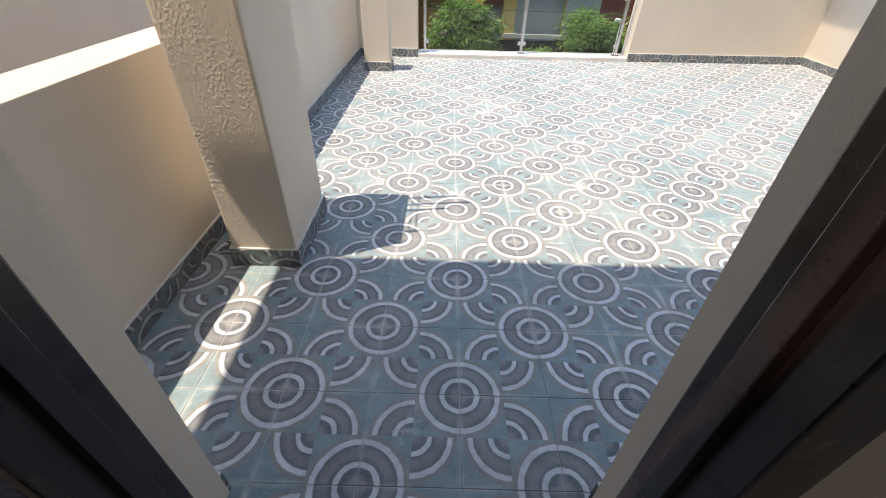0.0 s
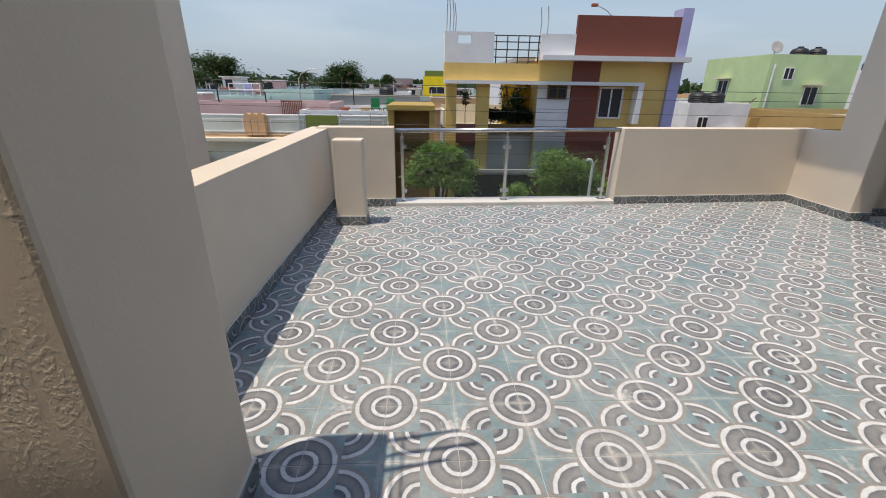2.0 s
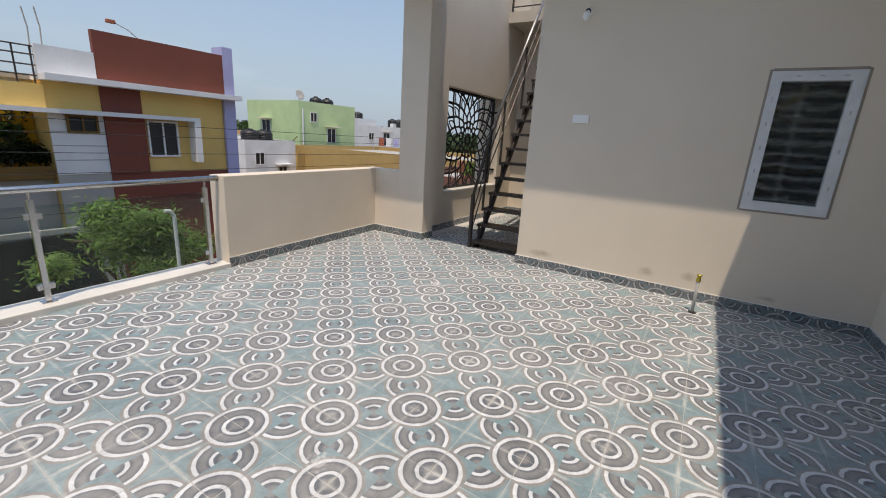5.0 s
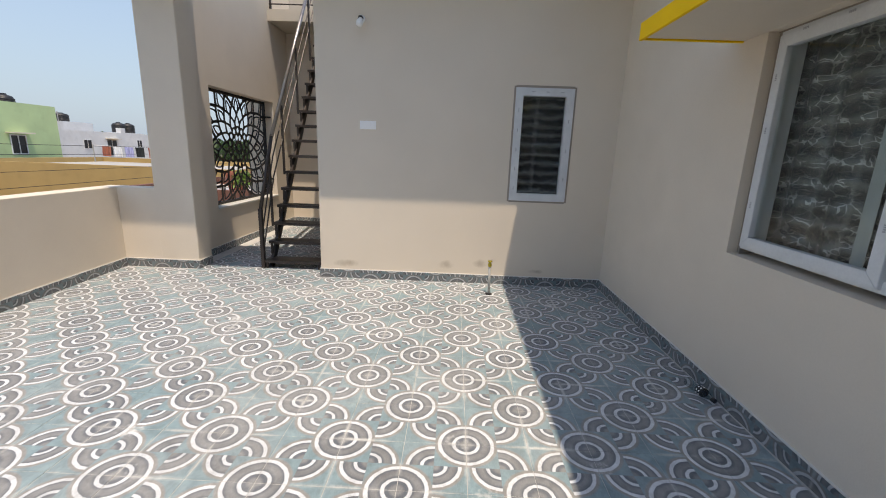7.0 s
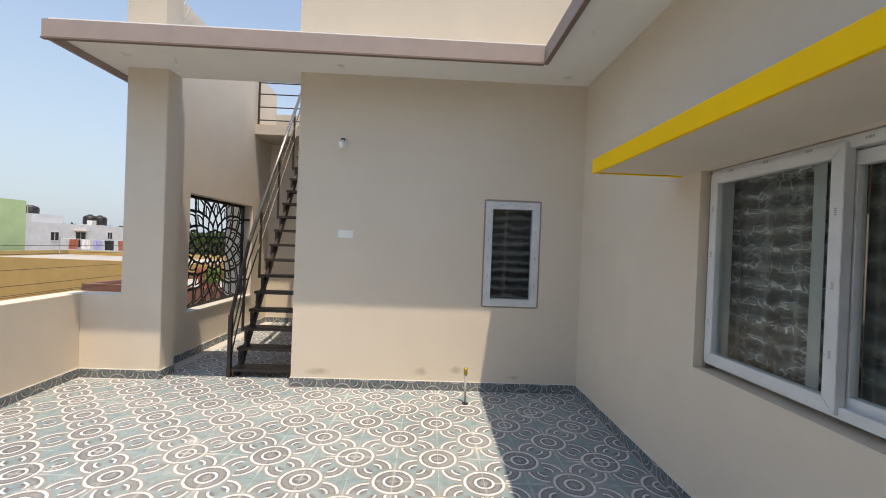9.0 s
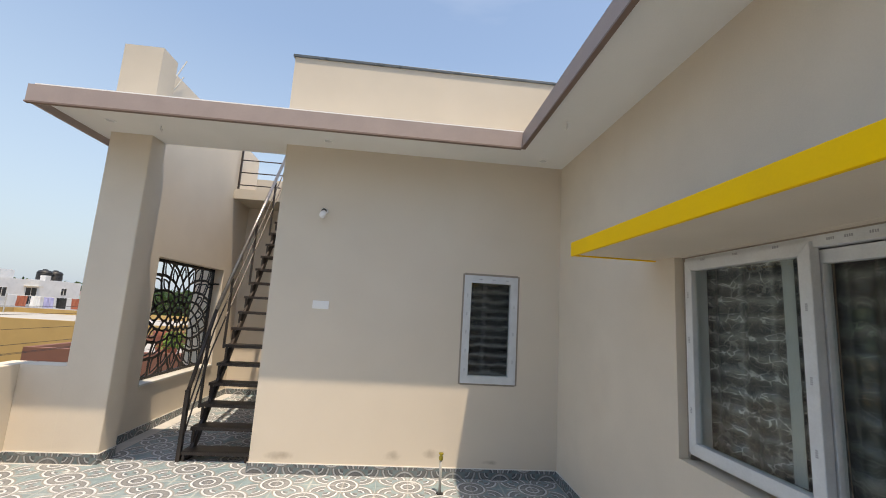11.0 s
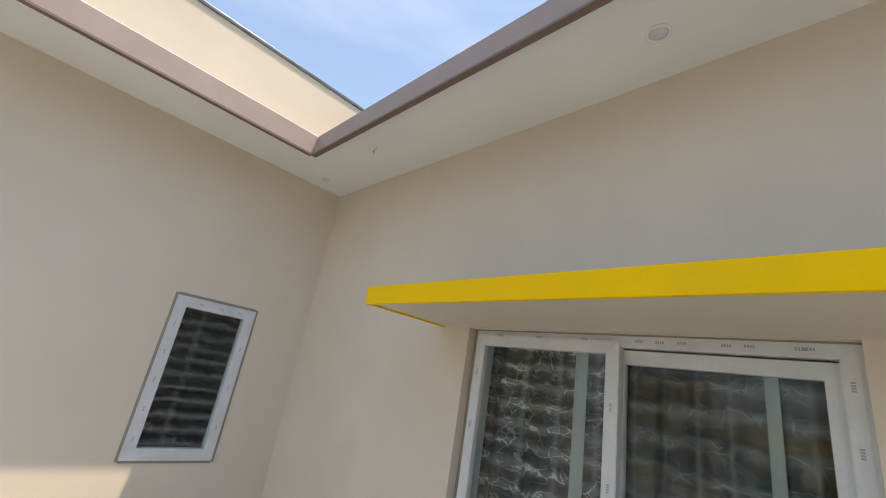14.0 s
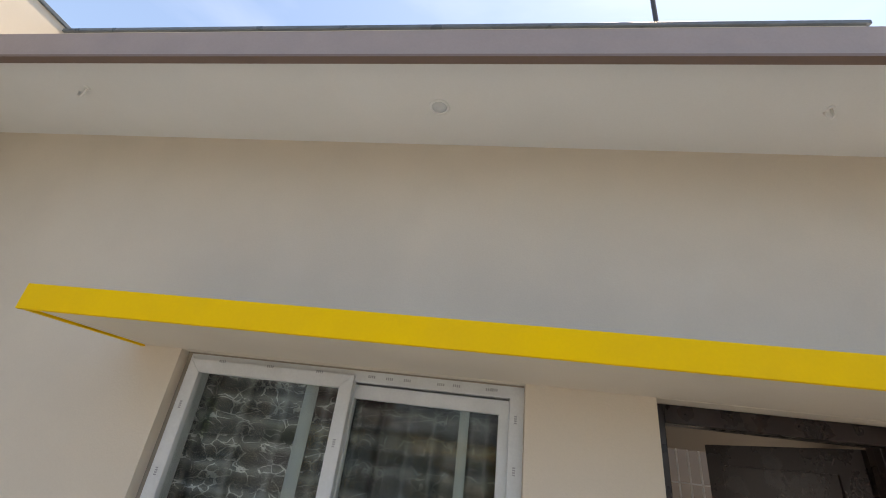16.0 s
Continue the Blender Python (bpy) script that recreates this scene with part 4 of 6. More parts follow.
# ---- fixtures ----
sp = thing("switch_plate", "white plastic switch plate on the beige wall", "switch")
part("plate", B(BX - 0.012, BX - 0.0005, 3.335, 3.505, 1.655, 1.74, 0.004), M_PLASTIC, sp)
for y in (3.375, 3.42, 3.465):
    part("rocker", B(BX - 0.0165, BX - 0.0125, y - 0.018, y + 0.018, 1.672, 1.723, 0.0015), M_PLASTIC, sp)
lamp = thing("bulb_holder", "white bulb holder with a small bulb on the wall", "wall lamp")
ms = Matrix.Translation((BX, 3.475, 2.72)) @ Matrix.Rotation(radians(-90), 4, "Y")
hold = part("holder", lathe([(0.034, 0), (0.034, 0.012), (0.024, 0.02), (0.022, 0.055), (0.026, 0.06)], 20, ms), M_PLASTIC, lamp, "", True)
part("collar", lathe([(0.0265, 0.0), (0.0265, 0.02)], 20, Matrix.Translation((BX - 0.06, 3.475, 2.716)) @ Matrix.Rotation(radians(-130), 4, "Y")), M_BLACK, lamp, "black collar")
part("bulb", lathe([(0.02, 0.0), (0.026, 0.02), (0.036, 0.055), (0.034, 0.08), (0.02, 0.1), (0.004, 0.106)], 20, Matrix.Translation((BX - 0.07, 3.475, 2.705)) @ Matrix.Rotation(radians(-140), 4, "Y")), M_PLASTIC, lamp, "white bulb", True)
tap = thing("water_tap_pipe", "grey pipe stub with a brass tap standing in the floor", "tap")
part("pipe", T([(4.55, 2.07, 0.0), (4.55, 2.075, 0.3)], 0.013, 12), M_PVC, tap, "grey plastic pipe", True)
part("flange", lathe([(0.035, 0.001), (0.033, 0.008), (0.015, 0.012)], 16, Matrix.Translation((4.55, 2.07, 0))), M_BLACK, tap)
part("tap_body", lathe([(0.016, 0), (0.02, 0.01), (0.02, 0.03), (0.014, 0.04), (0.014, 0.05), (0.024, 0.055), (0.022, 0.065)], 14, Matrix.Translation((4.55, 2.075, 0.3))), M_BRASS, tap, "brass tap", True)
SPOTS = [(4.72, 1.09), (4.72, 3.48), (1.75, 1.09), (4.72, 5.7)]
def spot():
    th = thing("ceiling_spot_cap", "round white blanking cap in the soffit", "ceiling fitting", "soffit caps", (0, 0, SOF))
    part("ring", lathe([(0.052, -0.0005), (0.052, -0.006), (0.044, -0.009), (0.04, -0.006), (0.04, -0.0005)], 28), M_PLASTIC, th, "", True)
    part("lens", lathe([(0.039, -0.0006), (0.037, -0.006), (0.01, -0.008)], 28), M_UPVC, th, "pale grey disc", True)
    return th
s0 = spot()
s0.location = (*SPOTS[0], SOF)
for x, y in SPOTS[1:]:
    copy_thing(s0, Matrix.Translation((x, y, SOF)))
def hook():
    th = thing("ceiling_hook", "white painted wire hook in the soffit", "hook", "soffit hooks", (0, 0, SOF))
    part("wire", T([(0, 0, 0), (0, 0, -0.05), (0.012, 0, -0.062), (0.03, 0, -0.055), (0.035, 0, -0.03)], 0.006, 8), M_PLASTIC, th, "", True)
    part("rose", lathe([(0.018, 0.0), (0.016, -0.006), (0.006, -0.008)], 14), M_PLASTIC, th)
    return th
h0 = hook()
h0.location = (3.76, 1.19, SOF)
copy_thing(h0, Matrix.Translation((4.72, 5.2, SOF)))
copy_thing(h0, Matrix.Translation((-0.07, 1.12, SOF)))
mast = thing("roof_mast", "thin dark metal pole on the roof parapet", "pole")
part("pole", T([(0.42, 0.7, 4.5), (0.42, 0.7, 6.2)], 0.016, 10), M_IRON, mast)
rods = thing("reinforcement_rods", "two bare steel rods sticking out of the roof wall", "rods")
for a, b in (((5.38, 4.1), (5.68, 4.75)), ((5.5, 4.14), (5.66, 4.51))):
    part("rod", T([(a[0], JY + 0.02, a[1]), ((a[0] + b[0]) / 2, JY - 0.03, (a[1] + b[1]) / 2), (b[0], JY - 0.05, b[1])], 0.008, 6), M_PVC, rods)

# small things on the floor
M_BARK_SMALL = mat("dry_twig", (0.09, 0.07, 0.055), 0.9, bump=0.3)
bot = thing("plastic_bottle", "small clear plastic bottle with black cap lying on the floor", "bottle")
d0, d1 = Vector((2.885, 0.895, 0.031)), Vector((2.65, 0.855, 0.031))
ax = (d1 - d0).normalized()
mb = Matrix.Translation(d0) @ ax.to_track_quat("Z", "Y").to_matrix().to_4x4()
M_PET = glass("clear_plastic", (0.82, 0.86, 0.87), 0.12)
part("body", lathe([(0.022, 0.0), (0.029, 0.006), (0.03, 0.07), (0.028, 0.09), (0.03, 0.11), (0.03, 0.15), (0.024, 0.18), (0.013, 0.2), (0.012, 0.215)], 20, mb), M_PET, bot, "clear ribbed body", True)
lab = part("label", lathe([(0.0305, 0.105), (0.0305, 0.15)], 20, mb), M_BLACK, bot, "black label with white bars")
bm = bmesh.new()
for k in range(9):
    a = k * 0.7
    for zz in (0.117, 0.136):
        c = Vector((math.cos(a) * 0.031, math.sin(a) * 0.031, zz))
        bmesh.ops.create_cube(bm, size=1.0, matrix=mb @ Matrix.Translation(c) @ Matrix.Rotation(a, 4, "Z") @ Matrix.Diagonal((0.001, 0.009, 0.008, 1)))
part("label_bars", bm, M_PLASTIC, lab)
part("cap", lathe([(0.0145, 0.2155), (0.0145, 0.238), (0.012, 0.241)], 18, mb), M_BLACK, bot, "black cap", True)
rnd = random.Random(77)
tw = thing("dry_twigs", "little heap of dry dark twigs beside the column", "twigs", "", (-0.79, 1.9, 0.0))
for k in range(16):
    a, L = rnd.uniform(-0.5, 0.7), rnd.uniform(0.05, 0.1)
    c = Vector((rnd.uniform(-0.03, 0.03), rnd.uniform(-0.06, 0.08), rnd.uniform(0.003, 0.02)))
    d = Vector((math.cos(a), math.sin(a), rnd.uniform(-0.1, 0.15))) * L / 2
    lo = c - d
    lo.z = max(0.002, lo.z)
    part("twig", T([lo, c + Vector((0, 0, 0.006)), c + d], 0.0022, 5), M_BARK_SMALL, tw)
# ---- the neighbourhood ----
GZ = -6.0
C = {}
def paint(key, color, **k):
    if key not in C:
        C[key] = mat(key + "_paint", color, 0.8, vary=0.09, scale=1.1, fine=30, bump=0.1, stain=0.3, tone=tuple(c * 0.6 for c in color), **k)
    return C[key]


P_WHITE, P_CREAM = paint("white", (0.74, 0.74, 0.74)), paint("cream", (0.66, 0.6, 0.48))
P_YEL, P_ORA = paint("ochre_yellow", (0.72, 0.49, 0.16)), paint("deep_yellow", (0.58, 0.35, 0.02))
P_MAROON, P_LILAC = paint("maroon", (0.2, 0.055, 0.035)), paint("lilac", (0.4, 0.4, 0.62))
P_GREEN, P_TAN = paint("pale_green", (0.48, 0.62, 0.33)), paint("tan_orange", (0.46, 0.31, 0.12))
P_OCHRE, P_BROWN = paint("ochre", (0.4, 0.27, 0.07)), paint("brown", (0.17, 0.09, 0.02))
P_PINK, P_MINT = paint("pink", (0.62, 0.42, 0.4)), paint("mint", (0.45, 0.64, 0.58))
P_PALE, P_OLIVE, P_PEACH = paint("pale_grey_green", (0.6, 0.65, 0.58)), paint("olive", (0.17, 0.22, 0.04)), paint("peach", (0.62, 0.38, 0.2))
P_GREY, P_RED = paint("weathered_grey", (0.4, 0.39, 0.37)), paint("brick_red", (0.4, 0.13, 0.08))
P_BLUE, P_LEMON = paint("sky_blue", (0.35, 0.5, 0.62)), paint("lemon", (0.9, 0.66, 0.02))
# for window panes, and for the dark sheets at gateway and roof doorways
M_DARK = mat("dark_glass_and_openings", (0.012, 0.013, 0.015), 0.45, bump=0.0)
M_EARTH = mat("dry_earth", (0.24, 0.19, 0.14), 0.95, vary=0.25, scale=0.08, fine=2, bump=0.3)
M_ROAD = mat("asphalt", (0.06, 0.06, 0.06), 0.9, vary=0.2, scale=0.5, fine=30, bump=0.3)
M_BARK = mat("bark", (0.12, 0.085, 0.06), 0.9, vary=0.3, scale=10, bump=0.6)


def leaf_mat(name, c):
    m, n, l, p = nodes_of(name)
    geo = n.new("ShaderNodeNewGeometry")
    r = n.new("ShaderNodeValToRGB")
    r.color_ramp.elements[0].color = (*[q * 0.55 for q in c], 1)
    r.color_ramp.elements[1].color = (*[q * 1.5 for q in c], 1)
    l.new(geo.outputs["Random Per Island"], r.inputs["Fac"])
    l.new(r.outputs["Color"], p.inputs["Base Color"])
    p.inputs["Roughness"].default_value = 0.5
    tr = n.new("ShaderNodeBsdfTranslucent")
    l.new(r.outputs["Color"], tr.inputs["Color"])
    mxs = n.new("ShaderNodeMixShader")
    mxs.inputs[0].default_value = 0.42
    l.new(p.outputs[0], mxs.inputs[1])
    l.new(tr.outputs[0], mxs.inputs[2])
    l.new(mxs.outputs[0], n["Material Output"].inputs["Surface"])
    return m


M_LEAF_DEEP = leaf_mat("deep_leaf", (0.02, 0.036, 0.012))
M_LEAF, M_LEAF2 = leaf_mat("bright_leaf", (0.17, 0.28, 0.06)), leaf_mat("dark_leaf", (0.04, 0.08, 0.02))

structure("ground", B(-700, 700, -300, 1500, GZ - 1, GZ), M_EARTH, "dry earth between the houses", "ground")
structure("road", B(-80, 80, 8.2, 12.6, GZ + 0.002, GZ + 0.03), M_ROAD, "asphalt street below the terrace", "road")
structure("house_base", B(-1.1, 8.7, -3.0, 6.28, GZ, -0.36), M_WALL, "beige lower storeys of the house", "wall")


def opening(parent, x0, x1, y, z0, z1, axis="y", s=-1, frame=P_WHITE, hood=None):
    """A window set on a facade: frame members, panes and, where seen, a hood."""
    d = 0.05 * s
    t = 0.05
    A = (lambda a, b, c0, c1, e, f: B(a, b, *sorted((y + c0, y + c1)), e, f)) if axis == "y" else (lambda a, b, c0, c1, e, f: B(*sorted((y + c0, y + c1)), a, b, e, f))
    w = part("window", A(x0, x1, 0.0 * s, 0.012 * s, z0, z1), M_DARK, parent, "dark window pane")
    for a, b, e, f in ((x0 - t, x0, z0 - t, z1 + t), (x1, x1 + t, z0 - t, z1 + t), (x0, x1, z0 - t, z0), (x0, x1, z1, z1 + t), ((x0 + x1) / 2 - 0.02, (x0 + x1) / 2 + 0.02, z0, z1)):
        part("window_frame", A(a, b, 0.001 * s, d, e, f), frame, w)
    if hood:
        part("window_hood", A(x0 - 0.25, x1 + 0.25, 0.0, 0.5 * s, z1 + 0.12, z1 + 0.2), hood, parent)
    return w


# opposite house
oh = thing("house", "yellow, maroon and white two-storey house across the street", "house")
FY = 15.5
part("wall", B(4.0, 8.3, FY + 0.06, 24.0, GZ, 2.17), P_YEL, oh, "ochre yellow wall")
part("wall", B(3.35, 3.999, FY + 3.4, 24.0, GZ, 2.06), P_WHITE, oh, "white wall behind the balcony")
part("low_wall", B(0.92, 3.999, FY + 2.4, FY + 2.55, GZ, 0.72), P_CREAM, oh, "cream low wall of the open terrace")
part("terrace_side", B(0.92, 1.0, FY + 0.36, FY + 2.39, -0.119, 0.6), P_CREAM, oh)
part("wall", B(0.92, 3.99, FY + 0.3, FY + 2.39, GZ, -0.13), P_GREY, oh, "grey ground floor front")
part("balcony_floor", B(0.92, 3.99, FY + 0.36, FY + 2.39, -0.12, 0.05), P_CREAM, oh)
part("canopy_slab", B(2.05, 4.2, FY - 0.12, FY + 0.019, -1.42, -1.3), P_GREY, oh, "grey slab over the gate")
part("lower_wall", B(4.0, 5.09, FY + 0.02, FY + 0.059, GZ, -0.01), P_GREY, oh, "weathered grey wall")
part("lower_wall", B(5.095, 8.29, FY + 0.0, FY + 0.059, GZ, -0.001), P_MAROON, oh, "maroon lower wall")
part("beam", B(0.92, 3.999, FY - 0.02, FY + 0.6, 1.56, 2.07), P_YEL, oh, "ochre yellow beam")
part("white_band", B(0.9, 7.37, FY - 0.32, FY + 0.059, 1.45, 1.555), P_WHITE, oh, "projecting white band")
part("white_band", B(7.2, 7.37, FY - 0.32, FY + 0.059, 0.28, 1.449), P_WHITE, oh, "projecting white band")
part("white_panel", B(3.999, 5.08, FY + 0.0, FY + 0.059, 0.0, 1.449), P_WHITE, oh)
for z in (0.35, 0.7, 1.03):
    part("groove", B(4.0, 5.07, FY - 0.006, FY - 0.0005, z - 0.012, z + 0.012), P_GREY, oh)
part("maroon_strip", B(5.09, 6.0, FY - 0.05, FY + 0.059, 0.0, 1.449), P_MAROON, oh, "maroon pilaster")
part("maroon_strip", B(5.09, 6.0, FY + 0.02, FY + 0.059, 1.56, 2.17), P_MAROON, oh, "maroon pilaster")
part("planter_rail", B(2.42, 3.98, FY + 0.1, FY + 0.2, -0.1, 0.2), P_BROWN, oh, "dark planter rail")
part("yellow_panel", B(3.03, 3.985, FY + 1.0, FY + 1.2, 0.05, 1.449), P_ORA, oh, "deep yellow panel")
for a, b in ((0.98, 1.33), (2.0, 2.41)):
    part("column", B(a, b, FY, FY + 0.35, 0.05, 1.449, 0.01), P_YEL, oh, "ochre yellow column")
part("low_wall", B(1.35, 1.99, FY + 0.05, FY + 0.2, -0.5, 0.2), P_MAROON, oh)
part("lower_column", B(2.0, 2.41, FY + 0.02, FY + 0.295, GZ, 0.049), P_YEL, oh)
part("lower_column", B(0.98, 1.33, FY + 0.02, FY + 0.295, GZ, 0.049), P_YEL, oh)
part("parapet", B(0.92, 2.47, FY - 0.02, FY + 0.13, 2.071, 2.62), P_WHITE, oh)
for a, b, e, f in ((0.92, 1.34, 2.62, 2.95), (1.75, 2.47, 2.62, 2.95), (1.341, 1.749, 2.86, 2.95)):
    part("parapet", B(a, b, FY - 0.02, FY + 0.13, e + 0.0005, f), P_WHITE, oh)
part("parapet", B(0.92, 1.07, FY + 0.131, FY + 0.6, 2.071, 2.95), P_WHITE, oh)
part("roof_edge", B(3.95, 8.7, FY - 0.42, FY + 0.549, 2.171, 2.31), P_WHITE, oh, "white roof edge")
part("roof", B(3.4, 8.6, FY + 0.55, 24, 2.175, 2.3), P_GREY, oh)
part("parapet", B(3.95, 5.05, FY - 0.05, FY + 0.1, 2.311, 2.93), P_WHITE, oh)
part("maroon_parapet", B(5.06, 8.35, FY - 0.04, FY + 0.1, 2.311, 3.47), P_MAROON, oh, "maroon parapet wall")
part("lilac_pillar", B(8.31, 8.68, FY - 0.05, FY + 0.5, GZ, 2.17), P_LILAC, oh)
part("lilac_pillar", B(8.352, 8.68, FY - 0.05, FY + 0.5, 2.311, 3.72), P_LILAC, oh)
part("parapet", B(8.45, 8.6, FY + 0.51, 24, 2.311, 3.1), P_WHITE, oh)
for z in (2.25, 2.47, 2.69, 2.87):
    part("roof_rail", T([(2.47, FY + 0.05, z), (3.95, FY + 0.05, z)], 0.018, 6), M_IRON, oh)
for x in (2.55, 2.9, 3.25, 3.6, 3.9):
    part("roof_rail_post", B(x - 0.015, x + 0.015, FY + 0.035, FY + 0.065, 2.071, 2.88), M_IRON, oh)
for x, y, h in ((0.98, 15.6, 4.3), (1.08, 15.7, 3.95), (1.18, 15.6, 3.85), (1.26, 15.72, 3.75), (3.98, 15.8, 3.7), (4.2, 15.8, 3.75)):
    part("rod", T([(x, y, 2.8), (x + 0.02, y, h - 0.4), (x - 0.03, y, h)], 0.016, 5), P_GREY, oh)
opening(oh, 4.36, 4.9, FY - 0.001, 1.06, 1.39, frame=P_BROWN)
opening(oh, 6.12, 6.83, FY + 0.059, 0.47, 1.36)
opening(oh, 3.5, 3.9, FY + 3.399, 0.8, 1.5, frame=P_BROWN)
# no real opening here: a near-black sheet gives the gateway its shade
part("gate_shade", B(1.36, 4.6, FY - 0.005, FY + 0.0195, GZ + 0.1, -1.5), M_DARK, oh, "flat dark sheet standing for the shade in the gateway")
tk = thing("roof_lamp", "small red flag-like lamp on a thin bent rod", "lamp")
part("rod", T([(6.1, FY, 3.47), (5.9, FY, 3.62), (5.6, FY, 3.74)], 0.012, 5), P_GREY, tk)
part("head", B(5.42, 5.62, FY - 0.05, FY + 0.05, 3.7, 3.79, 0.02), P_RED, tk)


# trees
def tree(name, x, y, base, top, rad, squash, leaves, leaf, lm, seed, label, trunk_r=0.09, slim=1.0):
    rnd = random.Random(seed)
    th = thing(name, label, "tree", "", (x, y, base))
    H = top - base
    cz = H - rad * squash
    bm = bmesh.new()
    path = [(0, 0, 0)]
    for i in range(1, 6):
        path.append((rnd.uniform(-0.05, 0.05) * H * 0.2, rnd.uniform(-0.05, 0.05) * H * 0.2, cz * i / 5))
    for i in range(5):
        tube(bm, [path[i], path[i + 1]], trunk_r * (1 - 0.13 * i), 8)
    tips = []
    for k in range(9):
        a, el = rnd.uniform(0, 6.28), rnd.uniform(0.1, 1.2)
        L = rad * rnd.uniform(0.55, 0.9)
        s = Vector(path[rnd.randint(3, 5)])
        e = Vector((0, 0, cz)) + Vector((math.cos(a) * math.cos(el) * L, math.sin(a) * math.cos(el) * L, math.sin(el) * L * squash))
        m1 = s.lerp(e, 0.5) + Vector((0, 0, 0.1 * L))
        tube(bm, [s, m1, e], trunk_r * 0.35, 6)
        tips.append(e)
    part("trunk", bm, M_BARK, th)
    clumps = []
    for k in range(26):
        a, el, rr = rnd.uniform(0, 6.28), rnd.uniform(-0.5, 1.5), rad * rnd.uniform(0.35, 0.95)
        clumps.append((Vector((math.cos(a) * math.cos(el) * rr, math.sin(a) * math.cos(el) * rr, cz + math.sin(el) * rr * squash)), rad * rnd.uniform(0.16, 0.34)))
    verts, faces = [], []
    for k in range(leaves):
        c, r = clumps[rnd.randrange(len(clumps))]
        p = c + Vector((rnd.gauss(0, 1), rnd.gauss(0, 1), rnd.gauss(0, 0.7))) * r * 0.55
        d = Vector((rnd.gauss(0, 1), rnd.gauss(0, 1), rnd.gauss(-0.35, 0.4))).normalized()
        s = d.cross(Vector((rnd.gauss(0, 0.5), rnd.gauss(0, 0.5), 1.0))).normalized()
        L, W = leaf * rnd.uniform(0.7, 1.3), leaf * rnd.uniform(0.16, 0.26) * slim
        i = len(verts)
        verts += [p, p + d * L * 0.5 + s * W, p + d * L, p + d * L * 0.5 - s * W]
        faces.append((i, i + 1, i + 2, i + 3))
    me = bpy.data.meshes.new("crown")
    me.from_pydata([tuple(v) for v in verts], [], faces)
    me.materials.append(lm)
    cr_ob = new("crown", me)
    cr_ob.parent = th
    return th


tree("tree", 0.55, 11.0, GZ, 0.12, 0.86, 0.8, 15000, 0.15, M_LEAF, 1, "leafy green street tree below the terrace", 0.07, 0.62)
tree("tree", 3.45, 10.8, GZ, -0.1, 1.22, 0.6, 16000, 0.14, M_LEAF, 2, "leafy green street tree beside a white pipe", 0.07, 0.55)
pp = thing("bent_pipe", "white bent pipe standing among the tree leaves", "pipe")
part("pipe", T([(3.55, 9.2, -3.0), (3.55, 9.2, -0.02), (3.5, 9.2, 0.06), (3.42, 9.2, 0.07)], 0.03, 8), P_WHITE, pp)
tree("tree", -10.2, 60, GZ, 3.9, 3.4, 0.7, 16000, 0.3, M_LEAF2, 3, "broad dark green tree among far roofs", 0.3)
tree("tree", -25.5, 58, GZ, 4.4, 4.6, 0.5, 16000, 0.33, M_LEAF2, 4, "wide flat-topped dark green tree among far roofs", 0.35)
tree("tree", -6.4, 90, GZ, 3.4, 1.6, 0.8, 3000, 0.4, M_LEAF2, 5, "small dark green tree behind far roofs", 0.2)
tree("tree", 21.5, 52, GZ, 3.6, 2.2, 0.8, 1400, 0.7, M_LEAF2, 6, "dark green tree behind the pale green house", 0.2)


def palm(x, y, top, seed):
    rnd = random.Random(seed)
    th = thing("palm_tree", "tall palm with drooping fronds among far trees", "palm tree", "", (x, y, GZ))
    part("trunk", T([(0, 0, 0), (0.2, 0, (top - GZ) * 0.5), (0.1, 0, top - GZ)], 0.16, 8), M_BARK, th)
    verts, faces = [], []
    for k in range(15):
        a, dr = k * 0.42 + rnd.uniform(-0.2, 0.2), rnd.uniform(0.2, 1.0)
        for j in range(16):
            s = j / 16
            c = Vector((math.cos(a) * s * 1.9, math.sin(a) * s * 1.9, top - GZ + 0.9 * s * (1.2 - dr) - 1.6 * dr * s * s))
            for sg in (1, -1):
                o = Vector((-math.sin(a), math.cos(a), -0.5)) * sg * 0.5 * (1 - s * 0.5) + Vector((math.cos(a), math.sin(a), 0)) * 0.15
                i = len(verts)
                verts += [c, c + o * 0.5 + Vector((0, 0, 0.05)), c + o, c + o * 0.5 - Vector((0, 0, 0.06))]
                faces.append((i, i + 1, i + 2, i + 3))
    me = bpy.data.meshes.new("crown")
    me.from_pydata([tuple(v) for v in verts], [], faces)
    me.materials.append(M_LEAF2)
    ob = new("crown", me)
    ob.parent = th


palm(-15.2, 60, 2.4, 1)
palm(-17.4, 66, 2.0, 2)

# far wood along the horizon, one mass of small leaf clumps
rnd = random.Random(21)
verts, faces = [], []
